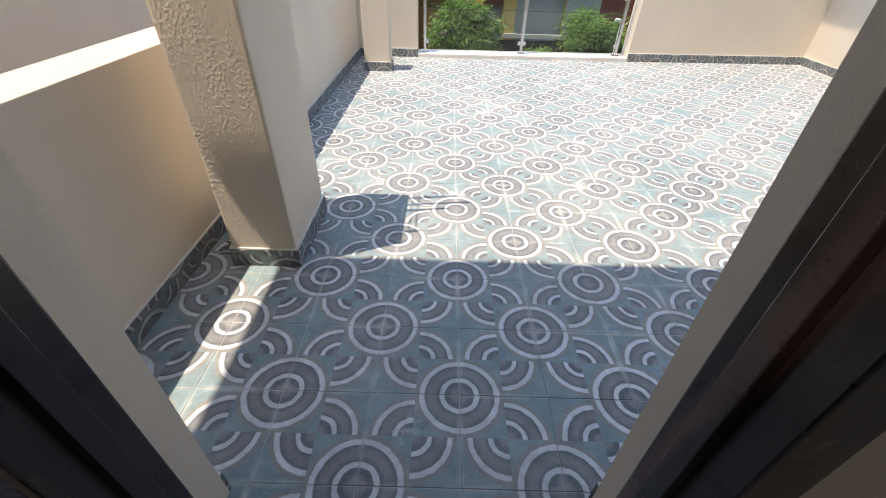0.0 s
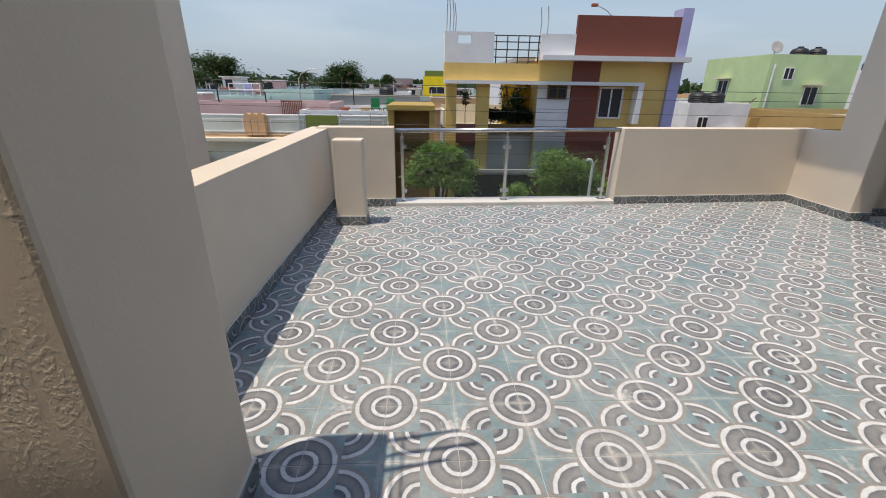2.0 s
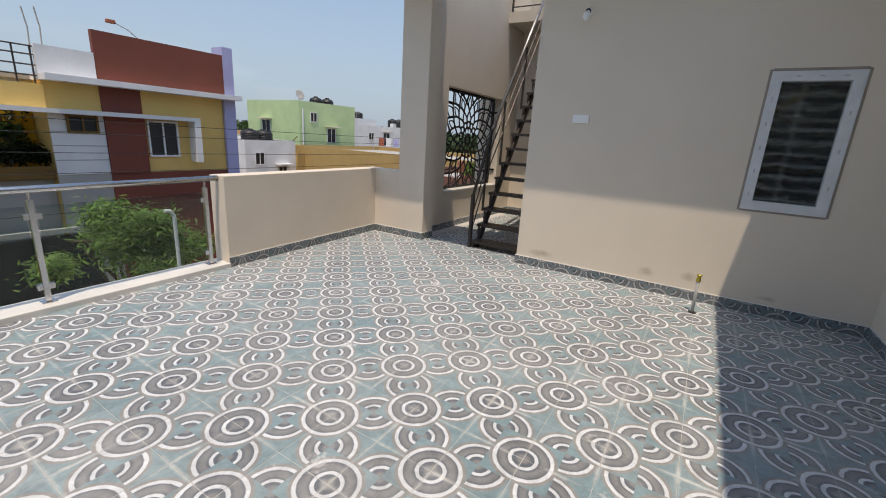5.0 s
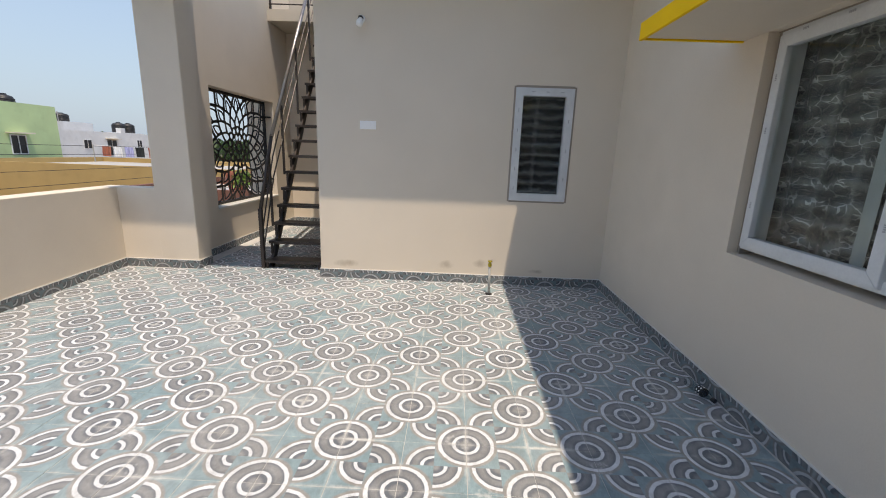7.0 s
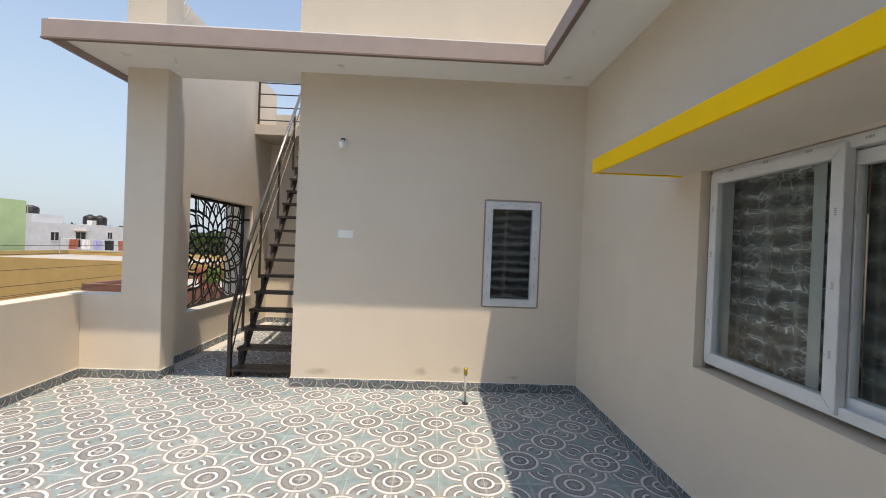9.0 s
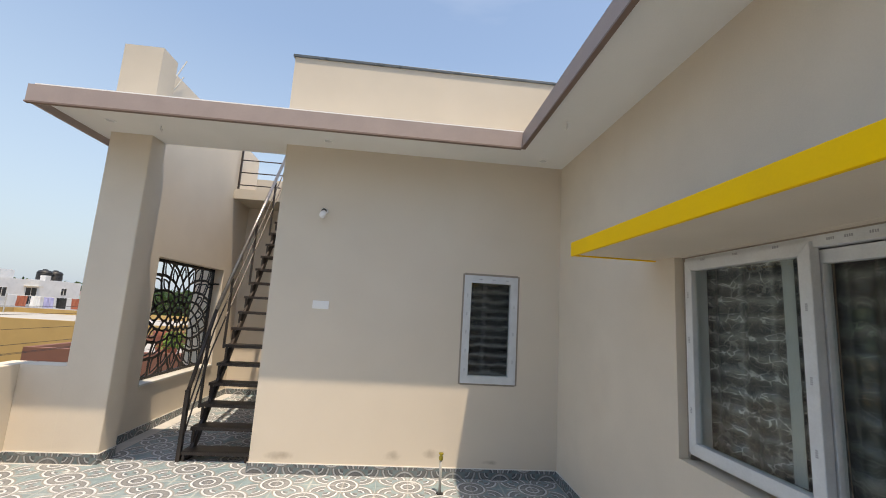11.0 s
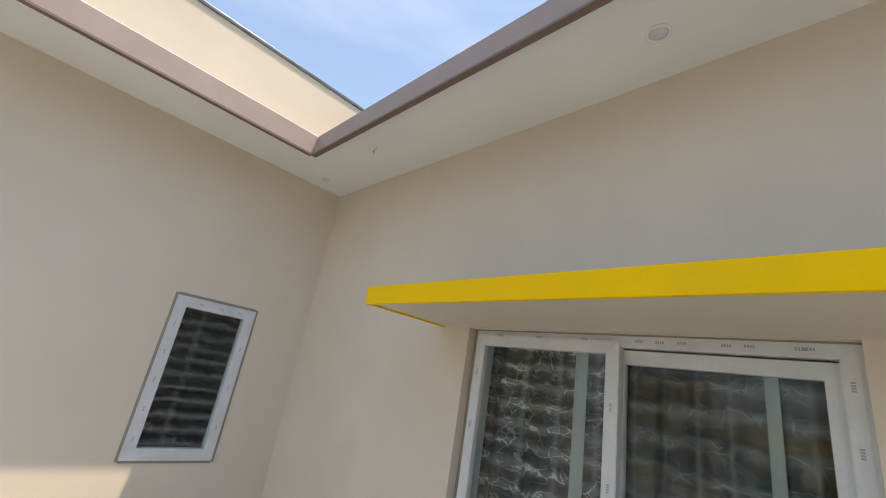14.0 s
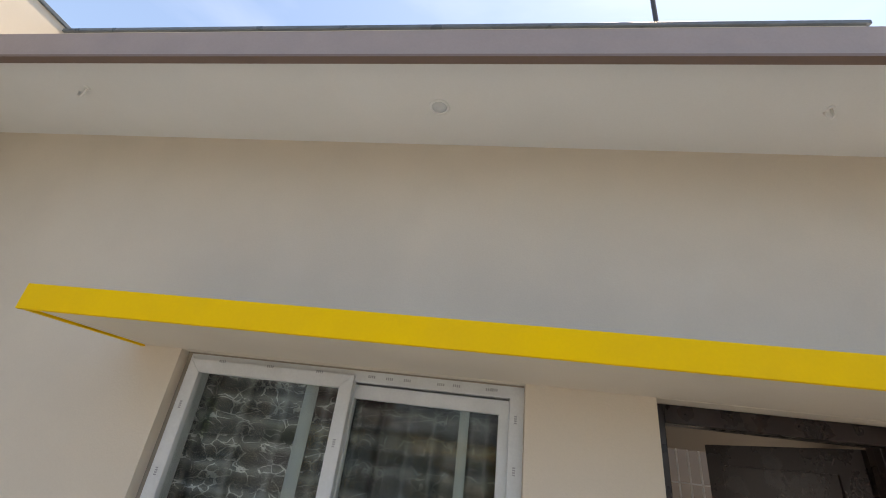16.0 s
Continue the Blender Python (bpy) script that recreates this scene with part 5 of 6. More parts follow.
for k in range(52000):
    a = rnd.uniform(-1.25, 1.35)
    dist = rnd.uniform(120, 230)
    x, y = math.sin(a) * dist, math.cos(a) * dist
    hgt = 2.4 + 2.2 * noise.noise(Vector((x * 0.025, y * 0.025, 0))) + 1.2 * noise.noise(Vector((x * 0.11, y * 0.11, 3)))
    z = rnd.uniform(GZ, GZ + 6.4 + hgt)
    s = rnd.uniform(0.45, 1.05)
    d, e = Vector((rnd.gauss(0, 1), rnd.gauss(0, 1), rnd.gauss(0, 1))).normalized() * s, Vector((rnd.gauss(0, 1), rnd.gauss(0, 1), rnd.gauss(0, 1))).normalized() * s
    i = len(verts)
    c = Vector((x, y, z))
    verts += [c - d, c + e, c + d, c - e * 0.8]
    faces.append((i, i + 1, i + 2, i + 3))
me = bpy.data.meshes.new("far_woods")
me.from_pydata([tuple(v) for v in verts], [], faces)
me.materials.append(M_LEAF2)
tagged(new("far_woods", me), "dark green belt of far trees on the horizon", "woods", "", "stuff")


# low houses
def house(name, label, x0, x1, y0, y1, top, wall, par=0.6, trim=None, wins=(), group=""):
    th = thing(name, label, "house", group)
    part("wall", B(x0, x1, y0, y1, GZ, top - par), wall, th)
    t = 0.15
    for a in ((x0, x1, y0, y0 + t), (x0, x1, y1 - t, y1), (x0, x0 + t, y0 + t, y1 - t), (x1 - t, x1, y0 + t, y1 - t)):
        part("parapet", B(*a, top - par + 0.0005, top), wall, th)
    part("roof", B(x0 + t, x1 - t, y0 + t, y1 - t, top - par + 0.0005, top - par + 0.04), P_GREY, th)
    if trim:
        part("roof_edge", B(x0 - 0.12, x1 + 0.12, y0 - 0.12, y1 + 0.12, top - par - 0.14, top - par - 0.0005), trim, th)
    for axis, c, a, b, e, f, hd in wins:
        opening(th, a, b, c, e, f, axis, -1, P_WHITE, hd)
    return th


def tank(x, y, z, r=0.55, h=1.0, m=None):
    th = thing("water_tank", "black ribbed plastic water tank on a roof", "water tank", "roof tanks", (x, y, z))
    prof = [(r * 0.96, 0)]
    for i in range(6):
        zz = h * 0.75 * (i + 1) / 6
        prof += [(r, zz - h * 0.1), (r, zz - h * 0.03), (r * 0.94, zz - h * 0.015), (r * 0.94, zz)]
    prof += [(r * 0.8, h * 0.86), (r * 0.35, h * 0.94)]
    part("body", lathe(prof, 20), m or M_BLACK, th, "", True)
    part("lid", lathe([(r * 0.34, h * 0.9401), (r * 0.34, h), (r * 0.1, h * 1.02)], 16), m or M_BLACK, th)
    return th


gh = house("house", "pale green two-storey house with cream window hoods", 23.2, 29.4, 30, 36.6, 3.6, P_GREEN, 0.5, None,
           [("y", 30, 24.35, 24.95, 2.1, 2.75, None), ("y", 30, 26.1, 27.0, 0.5, 1.6, P_CREAM), ("x", 23.2, 33.6, 34.6, 0.9, 2.0, P_CREAM)])
part("drain_pipe", T([(23.5, 29.92, 3.0), (23.5, 29.92, -3)], 0.06, 8), P_WHITE, gh)
tank(26.7, 32, 3.14, 0.55, 1.1)
tank(28.0, 32, 3.14, 0.55, 1.1)
dish = thing("satellite_dish", "grey satellite dish on the roof edge", "satellite dish", "", (23.5, 30.3, 3.6))
part("bowl", lathe([(0.02, 0), (0.2, 0.03), (0.38, 0.12), (0.4, 0.13), (0.36, 0.14), (0.1, 0.05)], 20, Matrix.Translation((0, 0, 0.4)) @ Matrix.Rotation(1.2, 4, "X")), P_GREY, dish, "", True)
part("mast", T([(0, 0, 0), (0, 0, 0.42)], 0.03, 8), P_GREY, dish)
house("house", "weathered white low house in front of the green house", 16.2, 20.0, 26.6, 34, 0.62, P_WHITE, 0.3, None, [("y", 26.6, 16.9, 17.5, -0.9, -0.2, None), ("y", 26.6, 18.6, 19.2, -1.9, -1.1, P_WHITE)])
tank(18.2, 29, 0.36, 0.6, 0.9)
tank(19.4, 29.2, 0.36, 0.6, 0.9)
th = house("house", "tan orange low house with an outside stair", 20.6, 31, 13.0, 28.5, 0.3, P_TAN, 0.35, None, [("x", 20.6, 15.5, 16.4, -2.6, -1.7, None), ("x", 20.6, 20, 21, -2.6, -1.7, None)])
bm = bmesh.new()
for i in range(10):
    box(bm, 20.0, 20.58, 28.9 - 0.28 * i, 29.17 - 0.28 * i, GZ, -1.9 + 0.19 * i)
part("stair", bm, P_TAN, th)
part("stair_rail", T([(20.05, 29.1, -0.9), (20.05, 26.4, 0.95)], 0.03, 6), P_BROWN, th)
wh = house("house", "white blocky house far behind the tan house", 44, 58, 44, 56, 2.5, P_WHITE, 0.6, None, [("x", 44, 46, 47, 0.4, 1.6, None), ("x", 44, 51, 52.2, 0.2, 1.5, P_CREAM), ("y", 44, 47, 48, 0.6, 1.5, None), ("y", 44, 50.2, 51.6, -0.2, 1.6, P_CREAM), ("y", 44, 55, 55.8, 0.9, 1.7, None)])
part("upper_room", B(47, 52, 47, 52, 1.95, 3.5), P_WHITE, wh)
part("parapet_block", B(44.0, 44.8, 44.0, 44.8, 2.5005, 3.3), P_WHITE, wh)
part("parapet_block", B(52.5, 53.2, 44.0, 44.6, 2.5005, 3.1), P_WHITE, wh)
part("tank_plinth", B(54, 57.6, 45.2, 47.2, 1.95, 2.6), P_WHITE, wh)
part("aerial", T([(45.4, 45, 1.95), (45.4, 45, 4.4)], 0.04, 6), P_GREY, wh)
part("aerial_arm", B(44.9, 45.9, 44.97, 45.03, 4.2, 4.26), P_GREY, wh)
tank(49.5, 48.5, 3.5, 0.75, 1.0)
tank(55, 46.2, 2.6, 0.75, 1.3)
tank(56.7, 46.3, 2.6, 0.75, 1.3)
# washing on the roof line behind the tan house
line = thing("washing_line", "rope with red, white and dark clothes hung to dry", "washing line")
part("rope", T([(29.5, 27.8, 1.15), (29.7, 24.5, 1.08), (29.8, 21.0, 1.15)], 0.012, 5), P_WHITE, line)
for y in (27.8, 21.0):
    part("pole", T([(29.5 + (27.8 - y) * 0.045, y, -0.04), (29.5 + (27.8 - y) * 0.045, y, 1.2)], 0.035, 6), P_GREY, line)
for k, (y, m) in enumerate(((27.0, P_RED), (26.2, P_WHITE), (25.4, P_LILAC), (24.6, M_BLACK), (23.7, P_RED), (22.8, P_BLUE), (22.0, P_WHITE))):
    part("garment", cloth(y - 0.3, y + 0.3, 0.42, 1.1, 29.66, "x", 2.0, 0.05, 30 + k), m, line, "hung garment")

# ochre stair tower beside the opposite house
ot = thing("house", "ochre stair tower with a dark open top", "house")
part("wall", B(-0.72, -0.56, 12.9, 15.4, GZ, 0.75), P_OCHRE, ot)
part("wall", B(0.4, 0.53, 12.9, 15.4, GZ, 0.75), P_OCHRE, ot)
part("wall", B(-0.559, 0.399, 15.2, 15.4, GZ, 0.2), P_BROWN, ot, "brown rear wall")
part("wall", B(-0.559, 0.399, 13.0, 13.15, GZ, -0.35), P_BROWN, ot, "brown front wall")
part("wall", B(-0.559, 0.399, 13.2, 13.3, -0.345, 0.75), P_BROWN, ot, "brown inner wall")
part("roof", B(-0.74, 0.55, 12.86, 15.5, 0.7505, 0.88), P_OCHRE, ot)
part("wall", B(-1.2, -0.725, 12.4, 14, GZ, -0.2), P_OCHRE, ot)

# pale green neighbour with peach posts
nb = thing("house", "pale green house with peach posts and olive parapet panel", "house")
part("wall", B(-9.0, -0.75, 13.0, 19.0, GZ, 0.0), P_PALE, nb)
part("parapet", B(-9.0, -0.75, 13.02, 13.15, 0.0005, 0.57), P_PALE, nb)
part("parapet", B(-9.0, -0.75, 18.85, 19.0, 0.0005, 0.1), P_PALE, nb)
part("ledge", B(-9.0, -3.2, 12.9, 13.0195, 0.0, 0.09), P_PEACH, nb, "peach ledge")
for x in (-4.42, -4.24, -4.06):
    bm = box(bmesh.new(), x - 0.085, x + 0.085, 12.8, 13.019, 0.0905, 0.56)
    bm2 = lathe([(0.0845, 0), (0.0845, 0.2185)], 24, Matrix.Translation((x, 13.019, 0.56)) @ Matrix.Rotation(radians(90), 4, "X"))
    post = part("peach_post", bm, P_PEACH, nb, "rounded peach post")
    part("rounded_top", bm2, P_PEACH, post)
part("coping", B(-9.02, -0.76, 12.99, 13.17, 0.5705, 0.6, 0.006), P_WHITE, nb, "white coping")
part("ledge_slab", B(-9.0, -3.2, 12.55, 12.899, -0.05, 0.03), P_CREAM, nb)
for x0, x1 in ((-6.6, -4.6), (-3.9, -3.0), (-2.05, -0.85)):
    for a in ((x0, x1, 0.47, 0.5), (x0, x1, 0.14, 0.17), (x0, x0 + 0.03, 0.1705, 0.4695), (x1 - 0.03, x1, 0.1705, 0.4695)):
        part("panel_frame", B(a[0], a[1], 12.985, 13.0195, a[2], a[3]), P_WHITE, nb)
part("olive_panel", B(-2.94, -2.09, 12.98, 13.019, 0.2, 0.6), P_OLIVE, nb, "olive green panel")
part("peach_corner", B(-9.0, -5.6, 12.4, 12.89, GZ, -0.5), P_YEL, nb)
for x in (-3.1, -2.0, -1.2):
    part("conduit", T([(x, 12.9, -0.5), (x, 12.95, 0.66), (x + 0.3, 13.1, 0.62)], 0.015, 5), P_GREY, nb)

# rows of further roofs
rnd = random.Random(8)
pk = house("house", "pink roof terrace with pale walls", -10.5, -4.0, 21.5, 25, 0.56, P_PINK, 0.5)
gr = thing("window_grille", "dark maroon bar grille standing on a roof", "grille")
for i in range(12):
    part("bar", B(-6.15 + i * 0.08, -6.12 + i * 0.08, 21.3, 21.33, -0.02, 0.66), P_MAROON, gr)
part("rail", B(-6.17, -5.2, 21.29, 21.34, 0.62, 0.67), P_MAROON, gr)
part("rail", B(-6.17, -5.2, 21.29, 21.34, -0.05, 0.0), P_MAROON, gr)
house("house", "white low house with a small roof wall", -5.1, 0.6, 20.3, 25.5, 0.32, P_WHITE, 0.3, None, [("y", 20.3, -4.3, -3.9, -0.4, -0.05, None)])
house("house", "mint green roof wall behind pink terraces", -8.2, -5.6, 25.2, 30, 1.08, P_MINT, 0.45)
rd = random.Random(64)


def dress_roof(th, x0, x1, y0, top, row):
    """Coping, a stair-head room with a dark door, pipes and a stained side on a far roof."""
    tone = (P_WHITE, P_CREAM, P_GREY, P_RED, P_BLUE)[rd.randrange(5)]
    part("coping", B(x0 - 0.06, x1 + 0.06, y0 - 0.07, y0 + 0.2, top + 0.0005, top + 0.06), tone, th)
    part("front_ledge", B(x0 - 0.03, x1 + 0.03, y0 - 0.35, y0 - 0.0005, top - 0.75, top - 0.67), tone, th)
    if rd.random() < 0.5:
        a, wd, hg = x0 + (x1 - x0) * rd.uniform(0.1, 0.55), rd.uniform(1.3, 2.2), rd.uniform(0.5, 1.1)
        room = part("stair_room", B(a, a + wd, y0 + 2.2, y0 + 4.2, top - 0.4, top + hg), (P_WHITE, P_CREAM, P_GREY, P_PINK)[rd.randrange(4)], th)
        part("slab", B(a - 0.2, a + wd + 0.2, y0 + 2.0, y0 + 4.3, top + hg + 0.0005, top + hg + 0.1), P_WHITE, room)
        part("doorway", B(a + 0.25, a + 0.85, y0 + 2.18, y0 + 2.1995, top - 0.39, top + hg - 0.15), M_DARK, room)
    for k in range(rd.randrange(1, 4)):
        px = rd.uniform(x0 + 0.3, x1 - 0.3)
        part("pipe", T([(px, y0 + 0.6, top - 0.3), (px, y0 + 0.6, top + rd.uniform(0.3, 0.9))], 0.035, 6), (P_GREY, M_BLACK, P_WHITE)[k], th)
    if rd.random() < 0.55:
        a = rd.uniform(x0 + 0.2, x1 - 1.2)
        part("stacked_sheet", B(a, a + rd.uniform(0.5, 1.1), y0 + 0.9, y0 + 1.6, top - 0.3, top + rd.uniform(0.05, 0.3), 0.03), (M_BLACK, P_RED, P_BLUE, P_BROWN)[rd.randrange(4)], th)


palette = (P_WHITE, P_GREY, P_CREAM, P_PINK, P_MINT, P_PALE, P_WHITE, P_PEACH, P_GREY)
names = {id(P_WHITE): "white", id(P_GREY): "weathered grey", id(P_CREAM): "cream", id(P_PINK): "pink", id(P_MINT): "mint green", id(P_PALE): "pale green", id(P_PEACH): "peach"}
for row, y in enumerate((30, 38, 47, 57, 70, 85)):
    x = -0.62 * y - 4
    while x < 0.25 * y + 2:
        w = rnd.uniform(3.5, 6.5) * (1 + row * 0.12)
        m = palette[rnd.randrange(len(palette))]
        top = rnd.uniform(-0.5, 0.75) + 0.1 * row
        dy = rnd.uniform(-1.5, 1.5)
        hs = house("house", "low flat-roofed %s house among far roofs" % names[id(m)], x, x + w, y + dy, y + dy + 5, top, m, rnd.uniform(0.3, 0.6), None,
              [("y", y + dy, x + w * 0.3, x + w * 0.3 + 0.7, top - 1.7, top - 0.9, None)] if row < 4 else (), "far roofs")
        dress_roof(hs, x, x + w, y + dy, top, row)
        if rnd.random() < 0.45:
            tank(x + w * rnd.uniform(0.2, 0.8), y + dy + 2, top - 0.3, 0.5, 0.9)
        x += w + rnd.uniform(0.3, 1.6)
for y in (44, 58, 72):
    x = 0.7 * y
    while x < 1.6 * y:
        w = rnd.uniform(5, 8)
        m = palette[rnd.randrange(len(palette))]
        house("house", "low flat-roofed %s house among far roofs" % names[id(m)], x, x + w, y + 6, y + 12, rnd.uniform(0.2, 1.5), m, 0.5, None, (), "far roofs")
        x += w + rnd.uniform(1, 4)
yb = house("house", "bright yellow roof room with dark green top trim", 0.4, 3.6, 60, 66, 2.5, P_LEMON, 0.5, None, [("y", 60, 1.2, 3.2, 0.4, 1.2, None)])
part("top_trim", B(0.6, 3.4, 60.1, 60.4, 2.5005, 3.2), P_OLIVE, yb)
house("house", "faded mauve house among far trees", -7, -1.8, 95, 103, 2.7, paint("mauve", (0.36, 0.27, 0.26)), 0.8, None, [("y", 95, -5, -4, 0.4, 1.3, P_WHITE)])
house("house", "weathered white house with pale roof", -4.6, -0.6, 31, 36, 0.95, P_WHITE, 0.3)
tank(-2.2, 33, 0.7, 0.6, 0.6)
# pots, chairs and plants on the near roof
for x, c in ((-3.2, P_RED), (-2.3, P_PEACH), (-0.6, P_RED), (-0.2, P_RED)):
    t2 = thing("plant_pot", "terracotta plant pot on a white roof", "plant pot", "roof pots", (x, 20.6, 0.02))
    part("pot", lathe([(0.13, 0.0), (0.2, 0.36), (0.23, 0.36), (0.23, 0.42), (0.18, 0.42), (0.16, 0.3)], 14), c, t2)
def plastic_chair(x, y, z, turn, m, label):
    ch = thing("plastic_chair", label, "chair", "roof chairs", (x, y, z))
    ch.rotation_euler = (0, 0, turn)
    part("seat", B(-0.2, 0.2, -0.2, 0.2, 0.36, 0.4, 0.01), m, ch)
    part("backrest", B(-0.2, 0.2, 0.17, 0.21, 0.401, 0.8, 0.01), m, ch)
    for a in (-0.18, 0.18):
        part("arm", B(a - 0.02, a + 0.02, -0.17, 0.169, 0.56, 0.59, 0.005), m, ch)
        for b in (-0.17, 0.17):
            part("leg", B(a - 0.02, a + 0.02, b - 0.02, b + 0.02, 0, 0.359), m, ch)


G = paint("chair_green", (0.03, 0.26, 0.1))
plastic_chair(-1.85, 20.9, 0.03, 0.3, G, "green plastic chair on a white roof")
plastic_chair(-1.3, 21.0, 0.03, -0.4, G, "green plastic chair on a white roof")
for k, x in enumerate((-9.3, -8.7, -8.1)):
    plastic_chair(x, 25.8, 0.6, 0.5 * k, (P_LILAC, P_PINK, M_BLACK)[k], "faded plastic chair on a far roof terrace")
rl = thing("roof_railing", "white pipe railing on a far roof terrace", "railing")
for x in (-10.0, -9.6, -9.2, -8.8, -8.4):
    part("post", T([(x, 25.2, 0.5), (x, 25.2, 1.35)], 0.025, 6), P_WHITE, rl)
for z in (1.05, 1.35):
    part("bar", T([(-10.0, 25.2, z), (-8.4, 25.2, z)], 0.025, 6), P_WHITE, rl)
house("house", "low mint roof terrace with chairs", -10.6, -7.9, 25.1, 27.5, 0.75, P_MINT, 0.18)
tree("shrub", -1.0, 20.8, 0.02, 0.75, 0.3, 0.8, 500, 0.16, M_LEAF2, 14, "potted green shrub on a white roof", 0.02)
tree("shrub", 3.5, 16.2, 0.05, 1.3, 0.36, 1.5, 420, 0.13, M_LEAF2, 15, "climbing plant on the balcony of the yellow house", 0.03)
for k, x in enumerate((2.55, 2.8, 3.05, 3.3, 3.55, 3.8)):
    tree("shrub", x, 15.88, 0.05, 0.72 - 0.09 * (k % 2), 0.3, 0.85, 800, 0.11, M_LEAF_DEEP, 16 + k, "dense dark potted plant along the balcony edge", 0.02)
vine = thing("climbing_vine", "dark climbing vine spread over the deep yellow panel", "vine", "", (3.3, 16.45, 0.05))
vr = random.Random(52)
for k in range(7):
    a0 = vr.uniform(-0.2, 0.5)
    pts = [(a0 * 0.3, 0, 0.0)]
    for j in range(1, 6):
        pts.append((pts[-1][0] + vr.uniform(-0.16, 0.16), 0.02 * vr.random(), 0.26 * j))
    part("stem", T(pts, 0.012, 5), M_BARK, vine)
    leafy = bmesh.new()
    for q in pts[1:]:
        for i in range(9):
            c = Vector(q) + Vector((vr.gauss(0, 0.07), vr.uniform(-0.05, 0.03), vr.gauss(0, 0.07)))
            e = Vector((vr.gauss(0, 1), vr.gauss(0, 0.5), vr.gauss(-0.4, 0.6))).normalized() * 0.06
            f = e.cross(Vector((vr.gauss(0, 1), 1, vr.gauss(0, 1)))).normalized() * 0.025
            leafy.faces.new([leafy.verts.new(v) for v in (c - e, c + f, c + e, c - f)])
    part("leaves", leafy, M_LEAF_DEEP, vine)
tree("shrub", 1.66, 15.8, 0.2, 1.4, 0.14, 3.2, 240, 0.11, M_LEAF2, 71, "thin climbing plant between the balcony columns", 0.015)

# street poles and overhead cables
for x, y in ((-24.0, 9.5), (26.0, 10.5)):
    po = thing("utility_pole", "grey concrete utility pole beside the street", "utility pole", "street poles", (x, y, GZ))
    part("pole", T([(0, 0, 0), (0, 0, 8.4)], 0.12, 10), P_GREY, po)
    part("crossarm", B(-0.06, 0.06, -0.8, 0.8, 7.6, 7.72), P_GREY, po)
for k, (y, za, zb, sag) in enumerate(((9.4, 2.0, 1.5, 0.75), (9.7, 1.72, 1.35, 0.7), (10.0, 1.5, 0.95, 0.65), (9.2, 1.15, 0.85, 0.65), (9.6, 0.85, 0.6, 0.55), (10.2, 0.7, 0.45, 0.5), (9.3, 0.4, 0.3, 0.45))):
    cb = thing("overhead_cable", "thin dark overhead cable across the street", "cable", "overhead cables")
    pts = []
    for i in range(41):
        s = i / 40
        pts.append((-24 + 50 * s, y + 0.4 * s, za + (zb - za) * s - sag * 4 * s * (1 - s) * 0.5))
    part("wire", T(pts, 0.0045, 5), M_BLACK, cb)
lp = thing("street_lamp", "thin pole with a curved street lamp arm on a roof", "street lamp", "", (-6.0, 24, 0))
part("pole", T([(0, 0, 0), (0, 0, 1.6), (0.15, 0, 1.85), (0.6, 0, 2.05)], 0.035, 6), P_GREY, lp)
part("head", B(0.55, 0.95, -0.08, 0.08, 2.02, 2.1, 0.02), P_WHITE, lp)
for x, y, h in ((-9.2, 22, 1.5), (-7.4, 23, 1.0), (-3.6, 26, 1.2)):
    ap = thing("roof_pole", "thin dark pole standing on a roof", "pole", "roof poles", (x, y, 0))
    part("pole", T([(0, 0, -0.5), (0, 0, h)], 0.03, 6), M_BLACK, ap)
# grille of the far window inside the house
wg = thing("window_3", "white grille in the window of the inner room", "window")
wg["kind"] = "structure"
for x in (-1.2, -1.05, -0.925, -0.8, -0.65):
    part("bar", B(x - 0.008, x + 0.008, -2.93, -2.915, 0.9, 2.15), P_WHITE, wg)
for z in (1.2, 1.5, 1.8):
    part("crossbar", B(-1.35, -0.5, -2.914, -2.904, z - 0.008, z + 0.008), P_WHITE, wg)

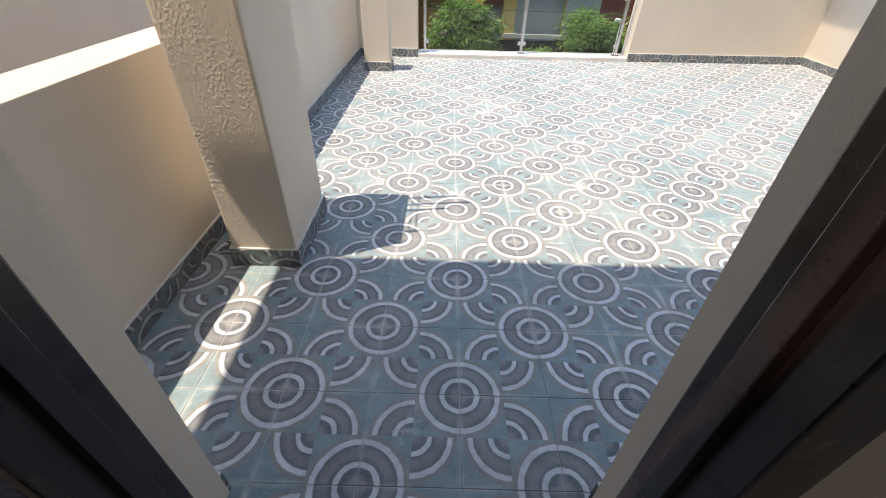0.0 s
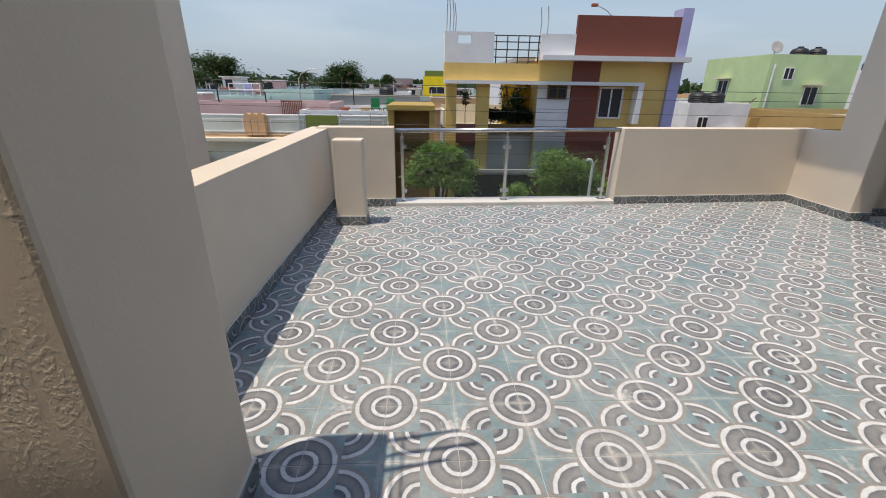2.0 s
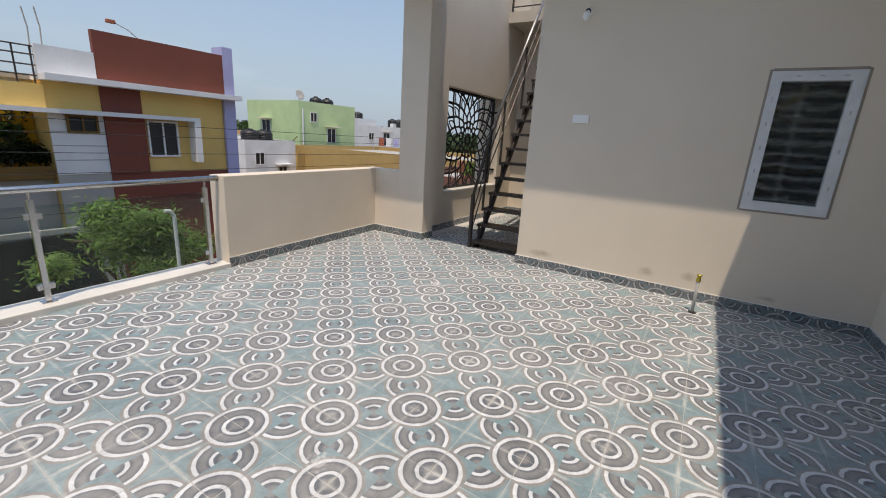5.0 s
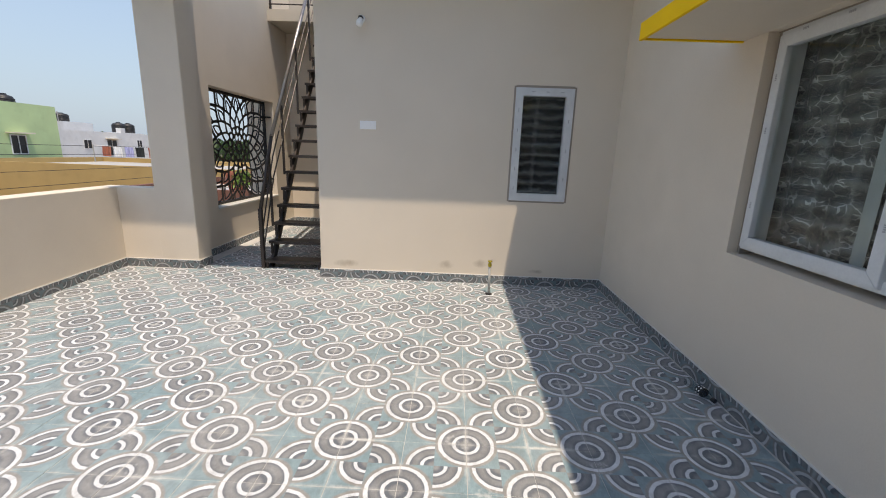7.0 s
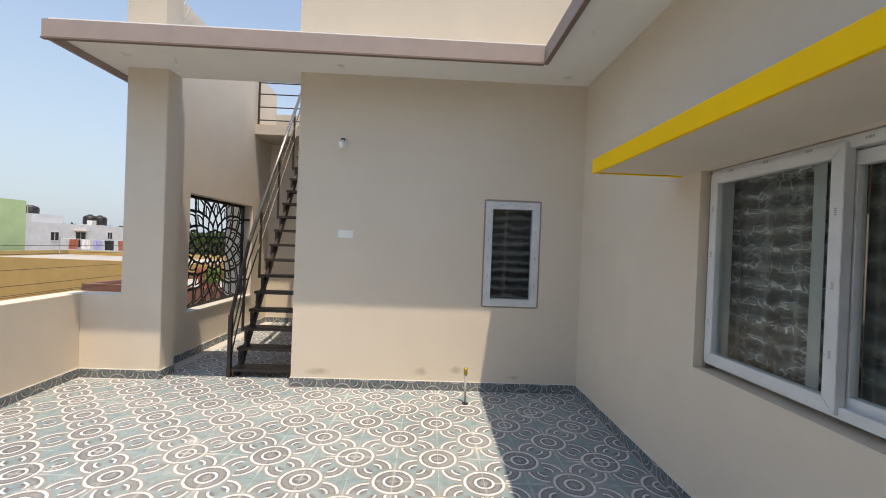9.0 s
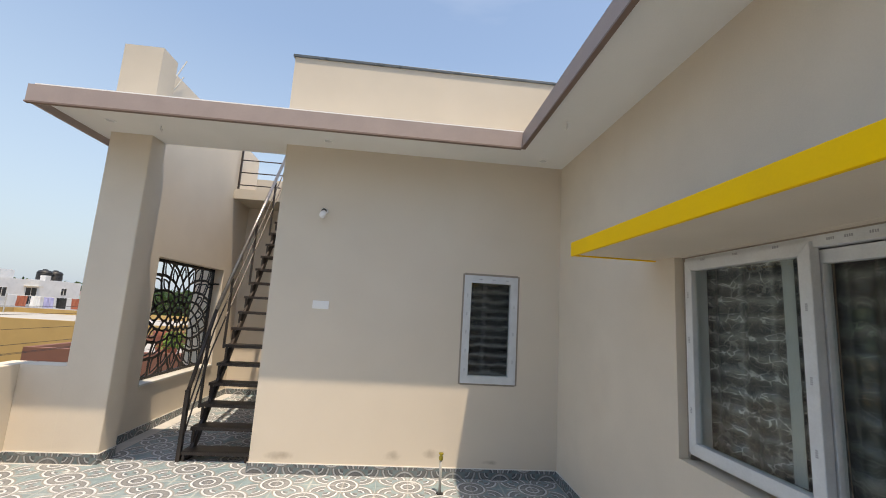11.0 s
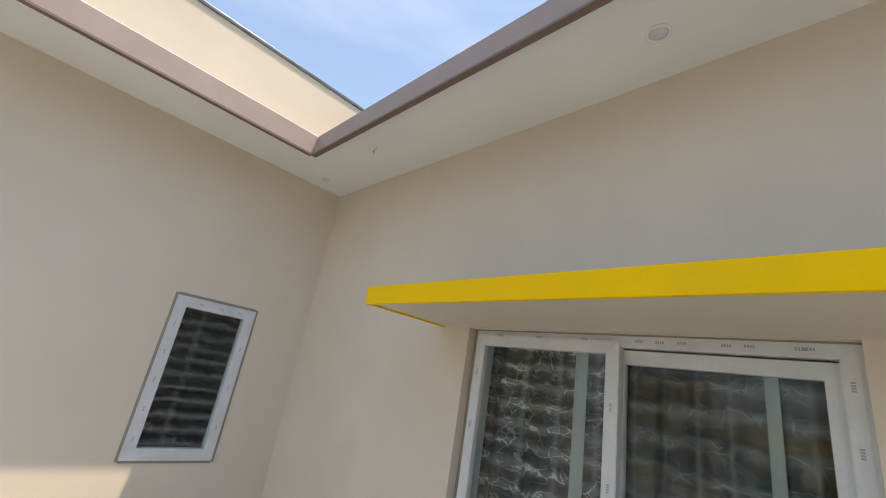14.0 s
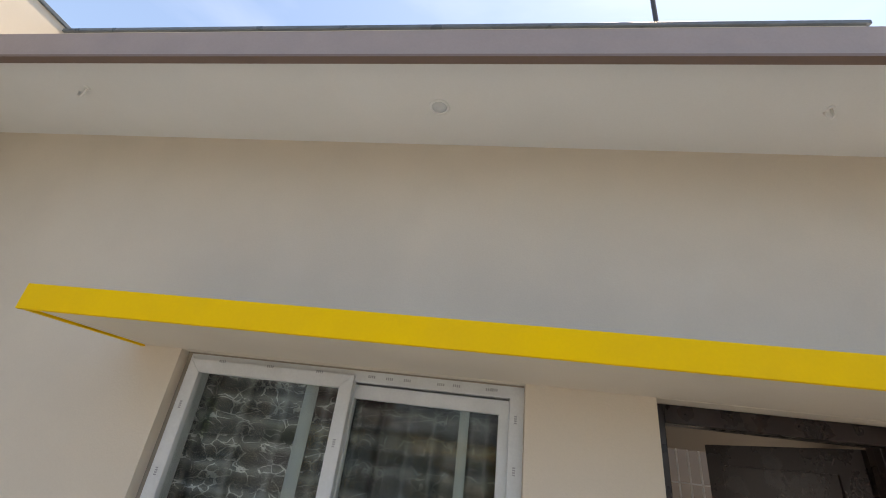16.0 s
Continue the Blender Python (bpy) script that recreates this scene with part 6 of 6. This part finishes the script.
nw = house("house", "plain grey flat roof of the neighbour beside the terrace", -12, -1.9, -6, 9.5, -2.6, paint("mauve_grey", (0.42, 0.38, 0.37)), 0.5)
house("house", "dull red low house behind the cut-out screen", 12.0, 17.0, 8.2, 12.0, 0.2, paint("dull_red", (0.22, 0.1, 0.07)), 0.3)
tree("shrub", 13.0, 8.9, -0.1, 0.75, 0.4, 0.9, 420, 0.14, M_LEAF, 33, "green potted shrub on a red roof", 0.03)
t2 = thing("plant_pot", "red plant pot on a red roof", "plant pot", "roof pots", (13.6, 9.4, -0.06))
part("pot", lathe([(0.25, 0.0), (0.36, 0.6), (0.4, 0.6), (0.4, 0.7), (0.33, 0.7), (0.3, 0.5)], 16), P_RED, t2)

# tall plain wall of the next building, close beyond the west parapet
structure("neighbour_side_wall", B(-2.4, -2.2, 0.62, 6.0, -3.05, 3.6, 0.01), M_WALL, "tall plain beige wall of the next building", "wall")
# ---- floor tiles ----
def tile_mesh():
    bm = box(bmesh.new(), -PITCH / 2 + 0.0013, PITCH / 2 - 0.0013, -PITCH / 2 + 0.0013, PITCH / 2 - 0.0013, -0.008, 0.0)
    top = [e for e in bm.edges if all(v.co.z > -0.001 for v in e.verts)]
    bmesh.ops.bevel(bm, geom=top, offset=0.0014, segments=1, affect="EDGES")
    me = bpy.data.meshes.new("floor_tile")
    bm.to_mesh(me)
    bm.free()
    me.materials.append(M_FLOOR)
    return me


TILE = tile_mesh()
floor_ob = bpy.data.objects["floor"]
cells = []
for i in range(-4, 28):
    for j in range(-4, 17):
        x, y = OX + PITCH * (i + 0.5), OY + PITCH * (j + 0.5)
        on_terrace = -0.98 < x < 5.12 and (0.78 if not -0.45 < x < 0.8 else 0.5) < y < 6.1 + 0.045 * (x + 0.9) + 0.1 and not (x > BX + 0.12 and y < BN - 0.1)
        in_passage = 5.0 < x < 8.6 and BN - 0.1 < y < 5.6
        if on_terrace or in_passage:
            cells.append((x, y))
cells.sort(key=lambda c: (c[0] - 1.2) ** 2 + (c[1] - 2.6) ** 2)
rt = random.Random(11)
for x, y in cells[:300]:
    ob = new("tile", TILE)
    ob.location = (x, y, rt.uniform(-0.0006, 0.0006))
    ob.parent = floor_ob
bm = bmesh.new()
for x, y in cells[300:]:
    box(bm, x - PITCH / 2 + 0.0013, x + PITCH / 2 - 0.0013, y - PITCH / 2 + 0.0013, y + PITCH / 2 - 0.0013, -0.008, rt.uniform(-0.0006, 0.0006))
ob = link("tiles", bm, M_FLOOR, floor_ob)
ob["kind"] = "stuff"
